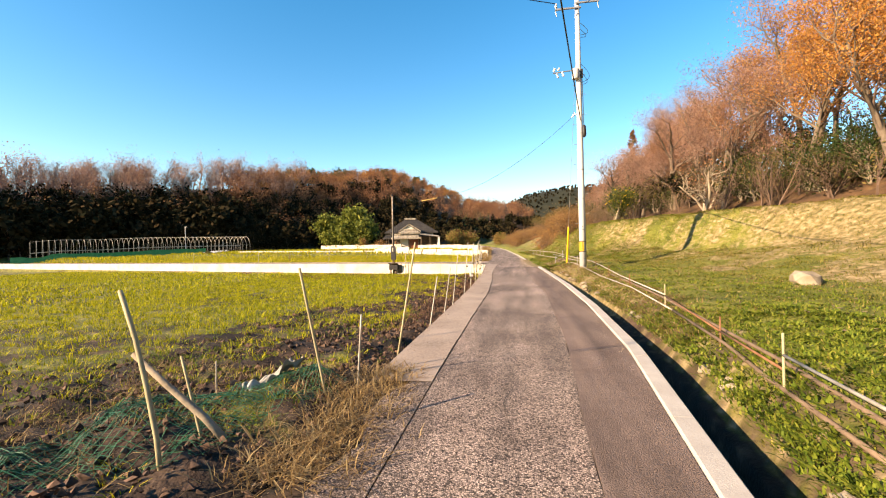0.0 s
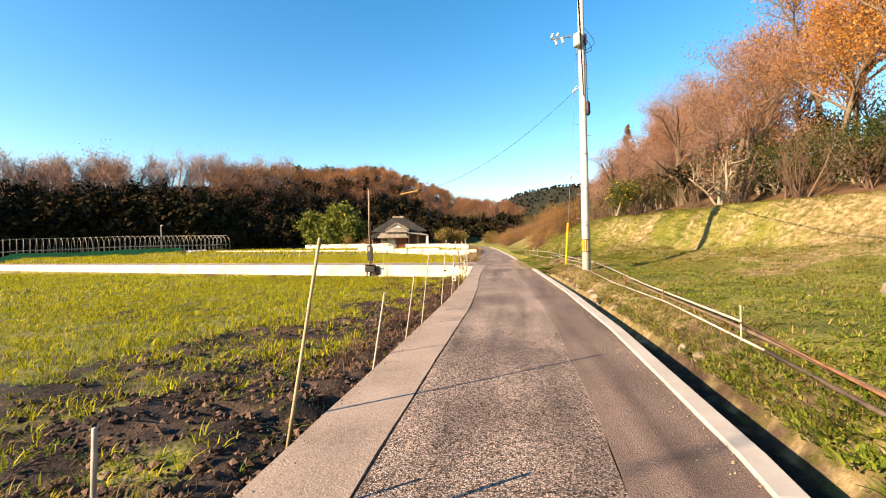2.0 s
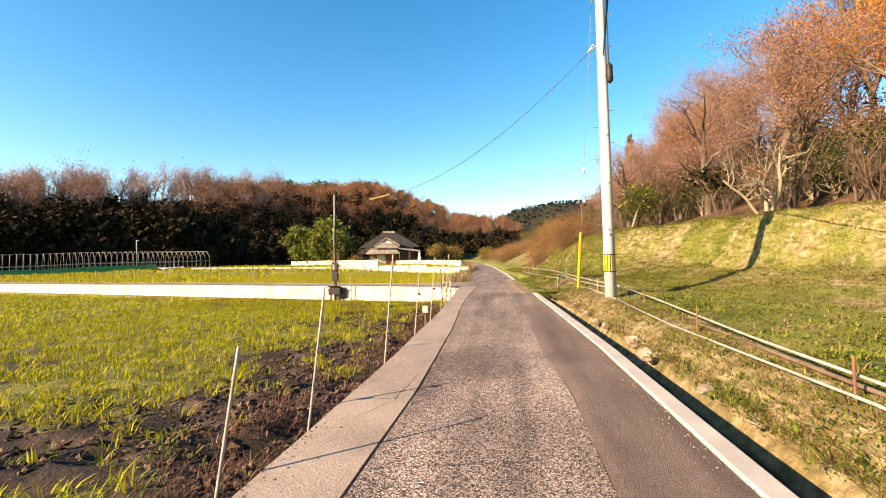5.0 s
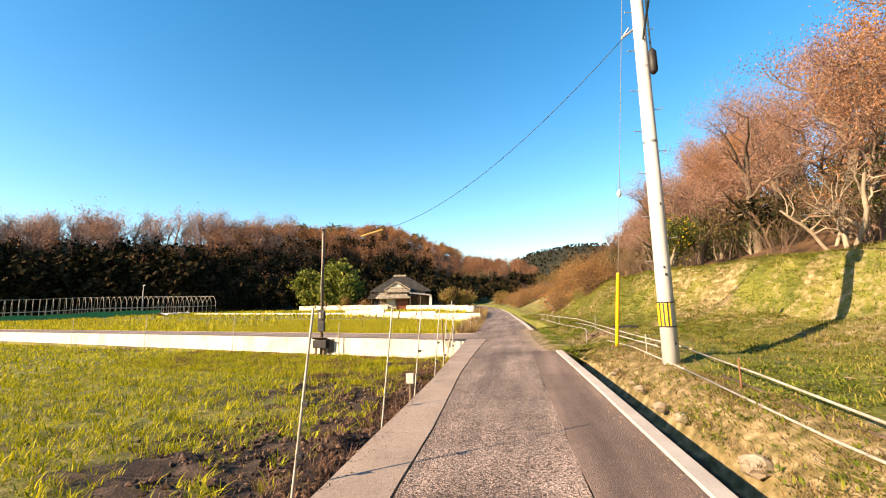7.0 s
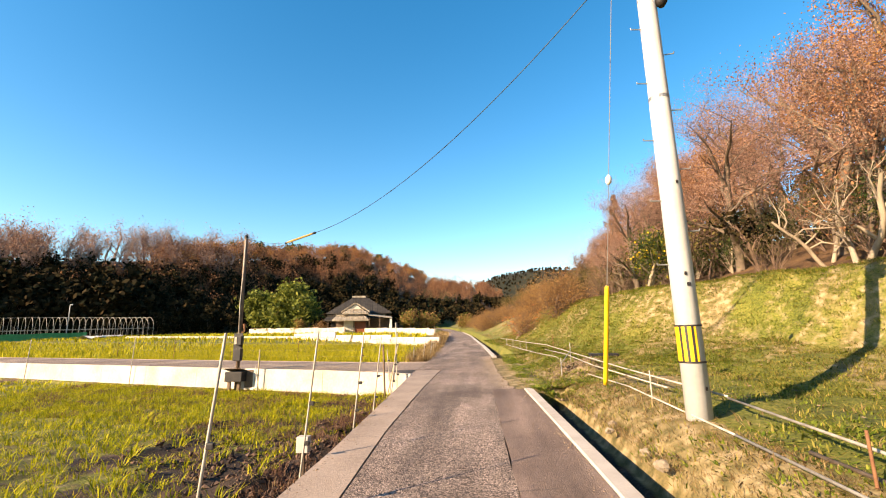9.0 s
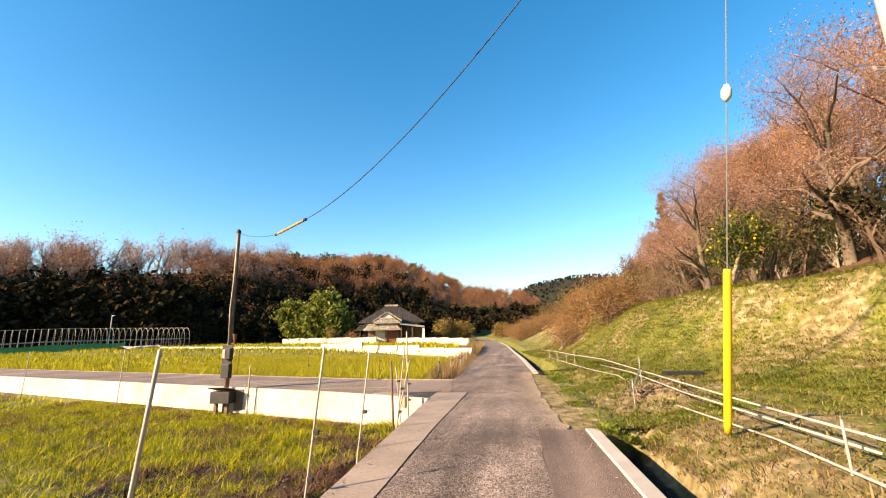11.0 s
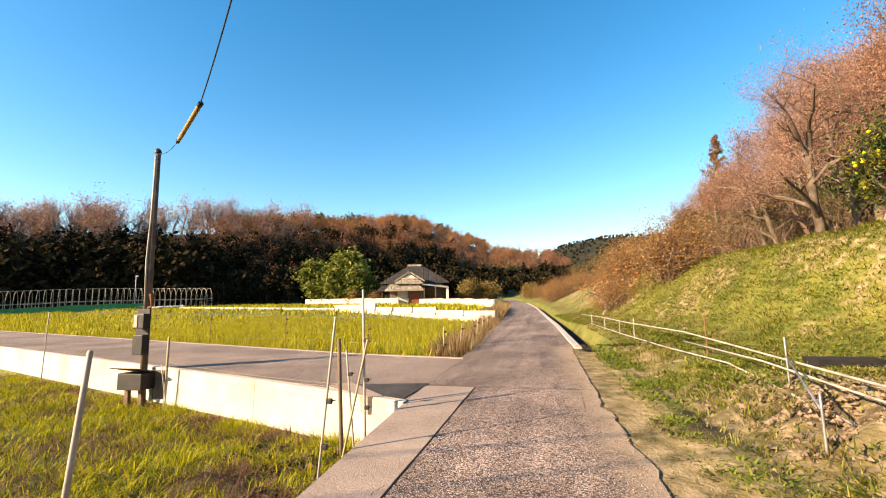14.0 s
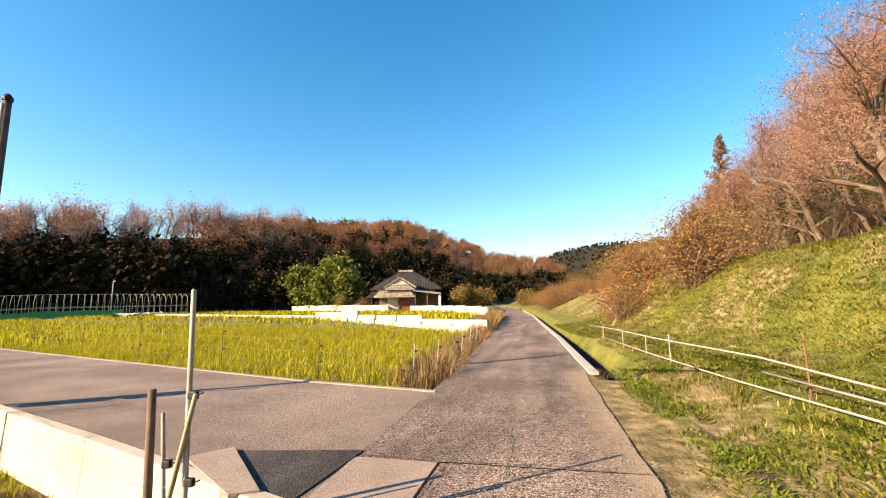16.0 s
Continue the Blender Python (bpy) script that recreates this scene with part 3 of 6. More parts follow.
def build_side_road():
    vs, fs = [], []
    ss = [0] + list(np.arange(0.5, 20, 0.8)) + list(np.arange(20, 92, 4))
    vv = np.linspace(WALL_V + 0.16, SIDE_V, 9)
    for s in ss:
        for v in vv:
            x, y = side_point(s, v)
            if s == 0:
                x, y = left_x(v), v
            blend = float(smooth01(s / 3.0))
            vs.append((x, y, (road_z(y) - 0.002) * (1 - blend) + side_z(x) * blend + 0.006 * fbm(x, y, 0.8, 2)))
    w = len(vv)
    for i in range(len(ss) - 1):
        for k in range(w - 1):
            fs.append((i * w + k, (i + 1) * w + k, (i + 1) * w + k + 1, i * w + k + 1))
    tagged(put("road", fast_mesh("side_road", vs, fs, ["asphalt_side"])), "smooth grey side road branching across the paddies", "road", kind="structure")
    # retaining wall in cast bays, and a low edging on the far side
    top = empty("retaining_wall", *side_point(0, WALL_V), 0, "cream-white concrete retaining wall beside the paddy", "wall")
    tagged(top, kind="structure")
    edge = empty("road_edging", *side_point(0, SIDE_V), 0, "low concrete edging of the side road", "edging")
    tagged(edge, kind="structure")
    lengths = [0.0, 3.3] + list(np.arange(6.3, 90, 3.0))
    for s0, s1 in zip(lengths, lengths[1:]):
        for owner, v, lo, hi, wide, name, mat in ((top, WALL_V, -0.7, 0.025, 0.16, "wall_bay", "wall"), (edge, SIDE_V, -0.3, 0.014, 0.14, "edging_stone", "concrete")):
            bm = bmesh.new()
            ring = []
            for s in (s0 + 0.006, s1 - 0.006):
                x0, y0 = side_point(s, v)
                b = float(smooth01(s / 3.0))
                z = (road_z(y0) * (1 - b) + side_z(x0) * b)
                ring.append([bm.verts.new((x0, y0 + dy, z + dz)) for dy, dz in ((-0.03 if lo < -0.5 else 0, lo), (0, hi - 0.012), (0.012, hi), (wide - 0.01, hi), (wide, hi - 0.01), (wide, lo))])
            for j in range(6):
                bm.faces.new((ring[0][j], ring[0][(j + 1) % 6], ring[1][(j + 1) % 6], ring[1][j]))
            bm.faces.new(ring[0])
            bm.faces.new(ring[1][::-1])
            bmesh.ops.recalc_face_normals(bm, faces=bm.faces)
            ob = part(name, bm, mat, owner)
            ob.matrix_parent_inverse = owner.matrix_world.inverted()
    # the dark triangle of fresh asphalt at the corner
    bm = bmesh.new()
    pts = [(-3.22, 28.94), (-2.3, 28.0), (-2.02, 27.86), (-1.92, 29.18)]
    bm.faces.new([bm.verts.new((x, y, road_z(y) + 0.012)) for x, y in pts])
    bmesh.ops.recalc_face_normals(bm, faces=bm.faces)
    tagged(part("road_patch", bm, "asphalt_dark"), "dark triangular asphalt patch at the junction", "road patch", kind="structure")
    bm = bmesh.new()
    foot = [(-3.5, 28.62), (-3.23, 28.95), (-2.31, 28.09), (-2.5, 27.98)]
    low, high = [bm.verts.new((x, y, road_z(y) - 0.2)) for x, y in foot], [bm.verts.new((x, y, road_z(y) + 0.045)) for x, y in foot]
    bm.faces.new(high)
    for k in range(4):
        bm.faces.new((low[k], low[(k + 1) % 4], high[(k + 1) % 4], high[k]))
    bmesh.ops.recalc_face_normals(bm, faces=bm.faces)
    tagged(part("coping", bm, "concrete"), "pale concrete coping at the wall's corner", "coping", kind="structure")


build_side_road()


# ---- plants: branching and leaves as arrays ----
def grow(rng, height, trunk_r, levels=3, forks=6, lift=0.55, wander=0.25, first=0.3, ratio=0.62, stems=1, lean=0.0, taper=0.4):
    """Branches as (level, points, radii), and the tips from which leaves hang."""
    out, tips = [], []

    def branch(p, d, length, r, level):
        n = 5 if level == 0 else 4 if level == 1 else 3
        pts, radii = [p], [r]
        for i in range(n):
            d = d + Vector(rng.normal(0, wander, 3)) * (0.5 if level == 0 else 1.0)
            d.z += 0.10 * lift * (1 if level else 0)
            d.normalize()
            p = p + d * length / n
            pts.append(p)
            radii.append(r * (1 - (i + 1) / n * (0.45 if level == 0 else 0.75)))
        out.append((level, pts, radii))
        if level >= levels:
            tips.extend((q, d) for q in pts[1:])
            return
        k = forks if level == 0 else max(2, int(forks * 0.75))
        for j in range(k):
            t = first + (1 - first) * (j + rng.random() * 0.8) / k if level == 0 else 0.25 + 0.75 * (j + rng.random()) / k
            t = min(t, 0.999) * n
            i = int(t)
            q = pts[i].lerp(pts[i + 1], t - i)
            a = rng.random() * 2 * math.pi
            side = Vector((math.cos(a), math.sin(a), 0))
            nd = (d * (0.35 + 0.5 * lift) + side * (0.9 - 0.25 * lift) + Vector((0, 0, lift * 0.6))).normalized()
            branch(q, nd, length * ratio * (0.7 + 0.5 * rng.random()) * (1.15 - taper * t / n), radii[i] * 0.62, level + 1)

    for k in range(stems):
        a = rng.random() * 2 * math.pi
        tilt = (0.35 if stems > 1 else 0.0) + lean
        d = Vector((math.cos(a) * tilt, math.sin(a) * tilt, 1)).normalized()
        branch(Vector((0.12 * math.cos(a) * (stems > 1), 0.12 * math.sin(a) * (stems > 1), -0.25)), d, height * (0.55 if levels else 1), trunk_r, 0)
    return out, tips


def limbs(branches, lo, hi, sides=(7, 5, 4, 3, 3)):
    vs, fs = [], []
    for level, pts, radii in branches:
        if not lo <= level <= hi:
            continue
        k = sides[level]
        d = (pts[-1] - pts[0]).normalized()
        a = d.orthogonal().normalized()
        b = d.cross(a)
        base = len(vs)
        for p, r in zip(pts, radii):
            for j in range(k):
                w = 2 * math.pi * j / k
                vs.append(p + (a * math.cos(w) + b * math.sin(w)) * r)
        for i in range(len(pts) - 1):
            for j in range(k):
                fs.append((base + i * k + j, base + i * k + (j + 1) % k, base + (i + 1) * k + (j + 1) % k, base + (i + 1) * k + j))
    return np.array([tuple(v) for v in vs], np.float32).reshape(-1, 3), np.array(fs, np.int32).reshape(-1, 4)


def leaves(rng, centres, count, size, spread, flat=0.0):
    """Small diamond leaves scattered round the centres."""
    c = np.asarray(centres, np.float32)
    c = c[rng.integers(0, len(c), count)] + rng.normal(0, spread, (count, 3))
    a = rng.normal(0, 1, (count, 3))
    a /= np.linalg.norm(a, axis=1, keepdims=True)
    b = rng.normal(0, 1, (count, 3))
    b[:, 2] *= 1 - flat
    b -= a * (a * b).sum(1, keepdims=True)
    b /= np.linalg.norm(b, axis=1, keepdims=True) + 1e-6
    s = size * rng.uniform(0.55, 1.3, (count, 1))
    v = np.stack([c - a * s, c + b * s * 0.55, c + a * s, c - b * s * 0.55], 1).reshape(-1, 3)
    return v, np.arange(count * 4).reshape(-1, 4)


def merge(*sets):
    """Joins (v, f, material index) sets of quads."""
    v = np.concatenate([q[0] for q in sets])
    f, i, n = [], [], 0
    for q in sets:
        f.append(q[1] + n)
        i.append(np.full(len(q[1]), q[2]))
        n += len(q[0])
    return v, np.concatenate(f), np.concatenate(i)


def tree(name, seed, label, category, bark="bark", leaf="orange", count=1500, size=0.1, spread=0.3, group="", fruit=None, fruit_count=0, trunk_levels=1, second=None, **shape):
    """A tree at the origin: trunk with limbs, crown of twigs and leaves."""
    rng = np.random.default_rng(seed)
    branches, tips = grow(rng, **shape)
    top = empty(name, 0, 0, 0, label, category, group)
    v, f = limbs(branches, 0, trunk_levels)
    trunk = put("brushwood" if shape.get("stems", 1) > 2 else "trunk", fast_mesh("trunk", v, f, [bark], smooth=True), top)
    if shape.get("stems", 1) > 2:
        tagged(trunk, kind="stuff")
    sets = []
    v, f = limbs(branches, trunk_levels + 1, 9)
    if len(f):
        sets.append((v, f, 0))
    c = [tuple(p) for p, d in tips]
    sets.append((*leaves(rng, c, count, size, spread), 1))
    if second:
        sets.append((*leaves(rng, c, second[1], size, spread * 1.1), 2))
    v, f, i = merge(*sets)
    put("crown", fast_mesh("crown", v, f, ["twig", leaf] + ([second[0]] if second else []), i), top)
    if fruit:
        for k in range(fruit_count):
            p = Vector(c[rng.integers(len(c))]) + Vector(rng.normal(0, spread * 0.8, 3))
            bm = bmesh.new()
            bmesh.ops.create_icosphere(bm, subdivisions=1, radius=0.055, matrix=Matrix.Translation(p))
            part("fruit", bm, fruit, top, smooth=True)
    return top


def stand(ob, x, y, rz=0, size=1.0, sink=0.0, tilt=0.0):
    ob.scale = (size, size, size)
    ob.matrix_basis = pose(x, y, ground_z(x, y) - sink, tilt, 0, rz) @ Matrix.Diagonal((size, size, size, 1))
    return ob


def again(ob, x, y, rz=0, size=1.0, sink=0.0, tilt=0.0):
    return stand(copy_thing(ob, Matrix()), x, y, rz, size, sink, tilt)


rng = np.random.default_rng(5)

# pale fruit trees on the brow of the bank
bare = tree("bare_tree", 11, "pale twisted bare tree on the grassy brow", "tree", leaf="rustleaf", count=260, size=0.07, spread=0.25, height=5.4, trunk_r=0.095, levels=4, forks=5, lift=0.35, wander=0.36, first=0.3, ratio=0.66, trunk_levels=2, lean=0.0, stems=2)
stand(bare, 10.9, 27.4, 20, 0.95)
again(bare, 12.3, 30.4, 140, 0.8)
pink = tree("pink_tree", 23, "spreading tree with thin pinkish autumn leaves", "tree", bark="darkbark", leaf="pinkleaf", count=16000, size=0.033, spread=0.24, height=11.0, trunk_r=0.24, levels=4, forks=6, lift=0.35, wander=0.27, first=0.2, ratio=0.7)
citrus = tree("citrus_tree", 31, "round citrus tree with yellow fruit among glossy leaves", "tree", leaf="greenleaf", count=4200, size=0.062, spread=0.32, height=4.2, trunk_r=0.11, levels=2, forks=7, lift=0.4, wander=0.2, first=0.35, ratio=0.6, fruit="lemon", fruit_count=40, second=("yellowleaf", 1500), stems=2)
stand(citrus, 7.3, 33.6, 0, 0.8)
persimmon = tree("persimmon_tree", 47, "drooping bare persimmon tree hung with orange fruit", "tree", leaf="orange", count=160, size=0.07, spread=0.3, height=4.2, trunk_r=0.12, levels=3, forks=6, lift=0.05, wander=0.35, first=0.3, ratio=0.75, fruit="fruit", fruit_count=50, trunk_levels=2, lean=0.3)
stand(persimmon, 2.3, 42.5, 160, 0.9)

# the wooded slope behind
orange = tree("orange_tree", 53, "tall slender oak with orange autumn leaves", "tree", bark="darkbark", leaf="orange", count=11000, size=0.050, spread=0.36, height=13.5, trunk_r=0.17, levels=3, forks=8, lift=0.55, wander=0.2, first=0.34, ratio=0.54, group="trees on the wooded slope")
brown = tree("brown_tree", 61, "slender oak with thin rust-brown leaves", "tree", bark="darkbark", leaf="rustleaf", count=5000, size=0.050, spread=0.34, height=12.0, trunk_r=0.15, levels=3, forks=8, lift=0.55, wander=0.22, first=0.25, ratio=0.54, group="trees on the wooded slope")
blush = tree("pink_tree", 67, "tall slope tree with pinkish thinning crown", "tree", bark="darkbark", leaf="pinkleaf", count=8000, size=0.048, spread=0.36, height=13.0, trunk_r=0.16, levels=3, forks=9, lift=0.55, wander=0.22, first=0.28, ratio=0.54, group="trees on the wooded slope")
thicket = tree("thicket", 71, "brown many-stemmed thicket of bare twigs", "shrub", bark="twig", leaf="oliveleaf", count=1500, size=0.035, spread=0.3, height=4.6, trunk_r=0.03, levels=2, forks=6, lift=0.7, wander=0.2, first=0.12, ratio=0.6, stems=6, group="thickets under the trees")
shrub = tree("evergreen_shrub", 73, "dark evergreen shrub in the undergrowth", "shrub", leaf="greenleaf", count=3000, size=0.052, spread=0.45, height=3.4, trunk_r=0.06, levels=2, forks=6, lift=0.5, wander=0.25, first=0.1, ratio=0.7, stems=4, group="evergreen shrubs under the trees")
cedar = tree("cedar_tree", 79, "narrow dark cedar standing above the wood", "tree", leaf="greenleaf", count=2600, size=0.11, spread=0.13, height=27.0, trunk_r=0.22, levels=1, forks=90, lift=0.05, wander=0.03, first=0.12, ratio=0.24, taper=1.12, second=("rustleaf", 5200))
stand(cedar, 20.3, 79, 0, 0.96)
TALL = {k: max(v.co.z for c in k.children for v in c.data.vertices) for k in (orange, brown, blush, pink)}


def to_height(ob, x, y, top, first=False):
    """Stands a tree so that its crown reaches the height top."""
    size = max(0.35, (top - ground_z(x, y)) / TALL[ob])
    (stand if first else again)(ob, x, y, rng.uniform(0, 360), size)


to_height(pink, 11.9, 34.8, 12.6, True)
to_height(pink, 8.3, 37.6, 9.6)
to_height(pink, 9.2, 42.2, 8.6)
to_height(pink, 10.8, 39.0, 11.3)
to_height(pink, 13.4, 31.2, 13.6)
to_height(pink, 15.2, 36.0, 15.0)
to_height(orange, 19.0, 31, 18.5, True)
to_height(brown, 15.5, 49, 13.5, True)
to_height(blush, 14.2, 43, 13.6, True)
stand(thicket, 13.6, 25.6, 0, 1.05)
stand(shrub, 17.5, 24.5, 0, 1.0)
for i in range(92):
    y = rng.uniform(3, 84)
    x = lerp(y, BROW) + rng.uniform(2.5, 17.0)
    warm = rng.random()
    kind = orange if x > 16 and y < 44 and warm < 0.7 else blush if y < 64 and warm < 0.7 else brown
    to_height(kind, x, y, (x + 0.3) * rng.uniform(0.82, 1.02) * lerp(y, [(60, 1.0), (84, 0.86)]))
for i in range(90):
    y = rng.uniform(4, 84)
    x = lerp(y, BROW) + rng.uniform(1.6, 9.0)
    again(thicket, x, y, rng.uniform(0, 360), rng.uniform(0.6, 1.1) * lerp(x, [(6, 0.6), (12, 1.0)]))
for i in range(56):
    y = rng.uniform(4, 84)
    x = lerp(y, BROW) + rng.uniform(3.0, 14.0)
    again(shrub, x, y, rng.uniform(0, 360), rng.uniform(0.6, 1.15))

# dry brambles along the lane past the bank
bramble = tree("bramble_bush", 83, "tangled dry orange-brown bramble bush beside the lane", "bush", bark="twig", leaf="bramble", count=6000, size=0.030, spread=0.26, height=2.6, trunk_r=0.025, levels=2, forks=7, lift=0.15, wander=0.35, first=0.1, ratio=0.75, stems=7, group="brambles along the lane")
stand(bramble, 3.0, 45, 0, 0.9)
for i in range(34):
    y = rng.uniform(40, 110)
    x = lerp(y, FOOT) + rng.uniform(0.4, 7.0) * (0.4 + 0.6 * min((y - 38) / 12, 1))
    again(bramble, x, y, rng.uniform(0, 360), rng.uniform(0.75, 1.35))


# ---- far woods as one mass of small trees ----
def woods(name, spots, seed, leaf, label, h=8.0, cards=110, size=0.42, forks=5, levels=2, girth=0.13, first=0.3, ratio=0.5, spread=0.6, bark="twig"):
    rng = np.random.default_rng(seed)
    forms = []
    for k in range(4):
        br, tips = grow(rng, h, girth, levels=levels, forks=forks, lift=0.6, wander=0.22, first=first, ratio=ratio)
        bv, bf = limbs(br, 0, levels, (3, 3, 3, 3, 3))
        c = [tuple(p) for p, d in tips]
        lv, lf = leaves(rng, c, cards, size, spread)
        forms.append((bv, bf, lv, lf))
    vs, fs, ix, n = [], [], [], 0
    for j, (x, y, s) in enumerate(spots):
        bv, bf, lv, lf = forms[j % 4]
        a = rng.uniform(0, 6.28)
        rot = np.array([[math.cos(a), -math.sin(a), 0], [math.sin(a), math.cos(a), 0], [0, 0, 1]]) * s
        z = ground_z(x, y)
        for q, g, m in ((bv, bf, 0), (lv, lf, 1)):
            vs.append(q @ rot.T + np.array([x, y, z]))
            fs.append(g + n)
            ix.append(np.full(len(g), m))
            n += len(q)
    return tagged(put(name, fast_mesh(name, np.concatenate(vs), np.concatenate(fs), [bark, leaf], np.concatenate(ix))), label, "woods", kind="stuff")


def hill_spots(seed, count, a0, a1, lo, hi, s0, s1):
    """Spots on the left hill, by bearing and by the share of the way from foot to crest."""
    rng = np.random.default_rng(seed)
    out = []
    for i in range(count):
        a, t = rng.uniform(a0, a1), rng.uniform(lo, hi)
        d0, d1 = lerp(a, [(q[0], q[1]) for q in HILL]), lerp(a, [(q[0], q[2]) for q in HILL])
        r = d0 + (d1 - d0) * t
        out.append((-r * math.sin(radians(a)), r * math.cos(radians(a)), rng.uniform(s0, s1)))
    return out


# the hill-foot woods carry their shade in the leaf colour
woods("woods", hill_spots(1, 560, 10, 62, 0.0, 0.58, 0.6, 1.2), 101, "darkleaf", "dense wood along the foot of the hill, shade painted into its leaves", cards=210, size=0.45, forks=4, first=0.05)
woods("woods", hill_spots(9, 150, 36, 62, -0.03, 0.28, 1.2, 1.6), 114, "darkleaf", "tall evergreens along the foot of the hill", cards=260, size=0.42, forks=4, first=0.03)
# out of view, added to throw shade on the wood's foot
woods("woods", hill_spots(10, 150, 60, 84, 0.02, 0.55, 1.3, 1.9), 115, "darkleaf", "unseen tall evergreens added to shade the wood's foot", cards=260, size=0.6, forks=4, first=0.03)
woods("woods", hill_spots(7, 200, -3, 24, -0.04, 0.34, 0.6, 1.0), 112, "darkleaf", "wood at the foot of the far hillside, darkened as if shaded", cards=110, size=0.75, forks=3)
woods("woods", hill_spots(2, 640, -2, 36, 0.35, 1.15, 0.7, 1.15), 102, "rustleaf", "rust-brown autumn wood on the hillside", cards=260, size=0.2, spread=0.75, ratio=0.55)
woods("woods", hill_spots(3, 190, 27, 72, 0.45, 1.05, 0.8, 1.75), 103, "pinkleaf", "bare pinkish wood along the ridge", cards=420, size=0.10, forks=6, levels=3, girth=0.17, first=0.22, ratio=0.62, spread=0.5, bark="greytwig")
woods("woods", hill_spots(8, 120, 30, 72, 0.50, 1.1, 0.9, 1.5), 113, "pinkleaf", "leafless grey wood along the ridge", cards=60, size=0.09, forks=7, levels=3, girth=0.15, first=0.2, ratio=0.6, spread=0.4, bark="greytwig")
woods("woods", hill_spots(4, 120, 4, 34, 0.55, 1.1, 0.7, 1.0), 104, "orange", "orange treetops lit on the hillside", cards=300, size=0.18, spread=0.7)
woods("woods", hill_spots(5, 90, 8, 30, 0.9, 1.12, 0.8, 1.2), 105, "greenleaf", "dark pines along the crest", cards=160, size=0.4, forks=3)
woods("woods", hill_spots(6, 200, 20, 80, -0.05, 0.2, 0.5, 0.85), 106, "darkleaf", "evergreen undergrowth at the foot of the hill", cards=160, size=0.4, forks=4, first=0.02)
woods("woods", hill_spots(16, 110, 22, 60, 0.18, 0.6, 0.8, 1.25), 116, "rustleaf", "brown trees among the dark evergreens", cards=240, size=0.2, spread=0.7)
far_rng = np.random.default_rng(9)
woods("woods", [(x, y, far_rng.uniform(0.4, 0.65)) for x, y in zip(far_rng.uniform(-170, 330, 1500), far_rng.uniform(540, 775, 1500))], 107, "darkleaf", "dark wooded mountains closing the valley", cards=36, size=2.4, forks=2)
woods("woods", [(x, y, far_rng.uniform(0.6, 0.95)) for x, y in zip(far_rng.uniform(6, 60, 170), far_rng.uniform(80, 190, 170))], 108, "oliveleaf", "brown wood along the far side of the lane", cards=330, size=0.17)


slope = np.random.default_rng(19)


def slope_spots(count, near, far, s0, s1):
    out = []
    for i in range(count):
        y = slope.uniform(2, 90)
        out.append((lerp(y, BROW) + slope.uniform(near, far), y, slope.uniform(s0, s1)))
    return out


# near-black fill: shade under the trees given as leaf colour
woods("undergrowth", slope_spots(170, 3.0, 24, 0.28, 0.5), 109, "darkleaf", "undergrowth beneath the slope's trees, coloured dark to stand for shade", cards=150, size=0.3, forks=5)
woods("undergrowth", slope_spots(210, 2.2, 20, 0.35, 0.7), 110, "oliveleaf", "brown brushwood beneath the slope's trees", cards=150, size=0.15, forks=6)
woods("undergrowth", slope_spots(90, 8.0, 26, 0.7, 1.0), 111, "rustleaf", "slender young trees filling the slope", cards=260, size=0.12, forks=8)

# ---- grass and stubble ----
def blades(spots, height, width, per, seed, spread=0.06, lean=0.5, curl=True):
    """Tufts of narrow two-piece blades; spots are rows of x, y, z, size."""
    rng = np.random.default_rng(seed)
    p = np.repeat(np.asarray(spots, np.float32), per, axis=0)
    n = len(p)
    a = rng.uniform(0, 2 * np.pi, n)
    r = spread * np.sqrt(rng.random(n)) * p[:, 3]
    base = p[:, :3] + np.stack([np.cos(a) * r, np.sin(a) * r, np.full(n, -0.02)], 1)
    h = height * p[:, 3] * rng.uniform(0.55, 1.2, n)
    out = a + rng.normal(0, 0.7, n)
    tilt = lean * rng.random(n)
    d = np.stack([np.cos(out) * tilt, np.sin(out) * tilt, np.ones(n)], 1)
    side = np.stack([-np.sin(out), np.cos(out), np.zeros(n)], 1) * (width * p[:, 3] * rng.uniform(0.6, 1.2, n))[:, None]
    mid = base + d * (h * 0.55)[:, None]
    tip = base + d * h[:, None] + np.stack([np.cos(out), np.sin(out), np.full(n, -0.25)], 1) * (h * tilt * 0.6)[:, None]
    v = np.stack([base - side, base + side, mid + side * 0.8, tip, mid - side * 0.8], 1).reshape(-1, 3)
    k = np.arange(n)[:, None] * 5
    return v, k + np.array([[0, 1, 2, 4]]), k + np.array([[4, 2, 3, 3]])


def turf(name, spots, mat, label, height, width, per, seed, spread=0.06, lean=0.5):
    v, lo, hi = blades(spots, height, width, per, seed, spread, lean)
    me = bpy.data.meshes.new(name)
    f = np.concatenate([lo.ravel(), hi[:, :3].ravel()]).astype(np.int32)
    starts = np.concatenate([np.arange(0, len(lo) * 4, 4), len(lo) * 4 + np.arange(0, len(hi) * 3, 3)]).astype(np.int32)
    me.vertices.add(len(v))
    me.vertices.foreach_set("co", v.astype(np.float32).ravel())
    me.loops.add(len(f))
    me.loops.foreach_set("vertex_index", f)
    me.polygons.add(len(starts))
    me.polygons.foreach_set("loop_start", starts)
    me.materials.append(M[mat])
    me.update(calc_edges=True)
    return tagged(put(name, me), label, "grass", kind="stuff")


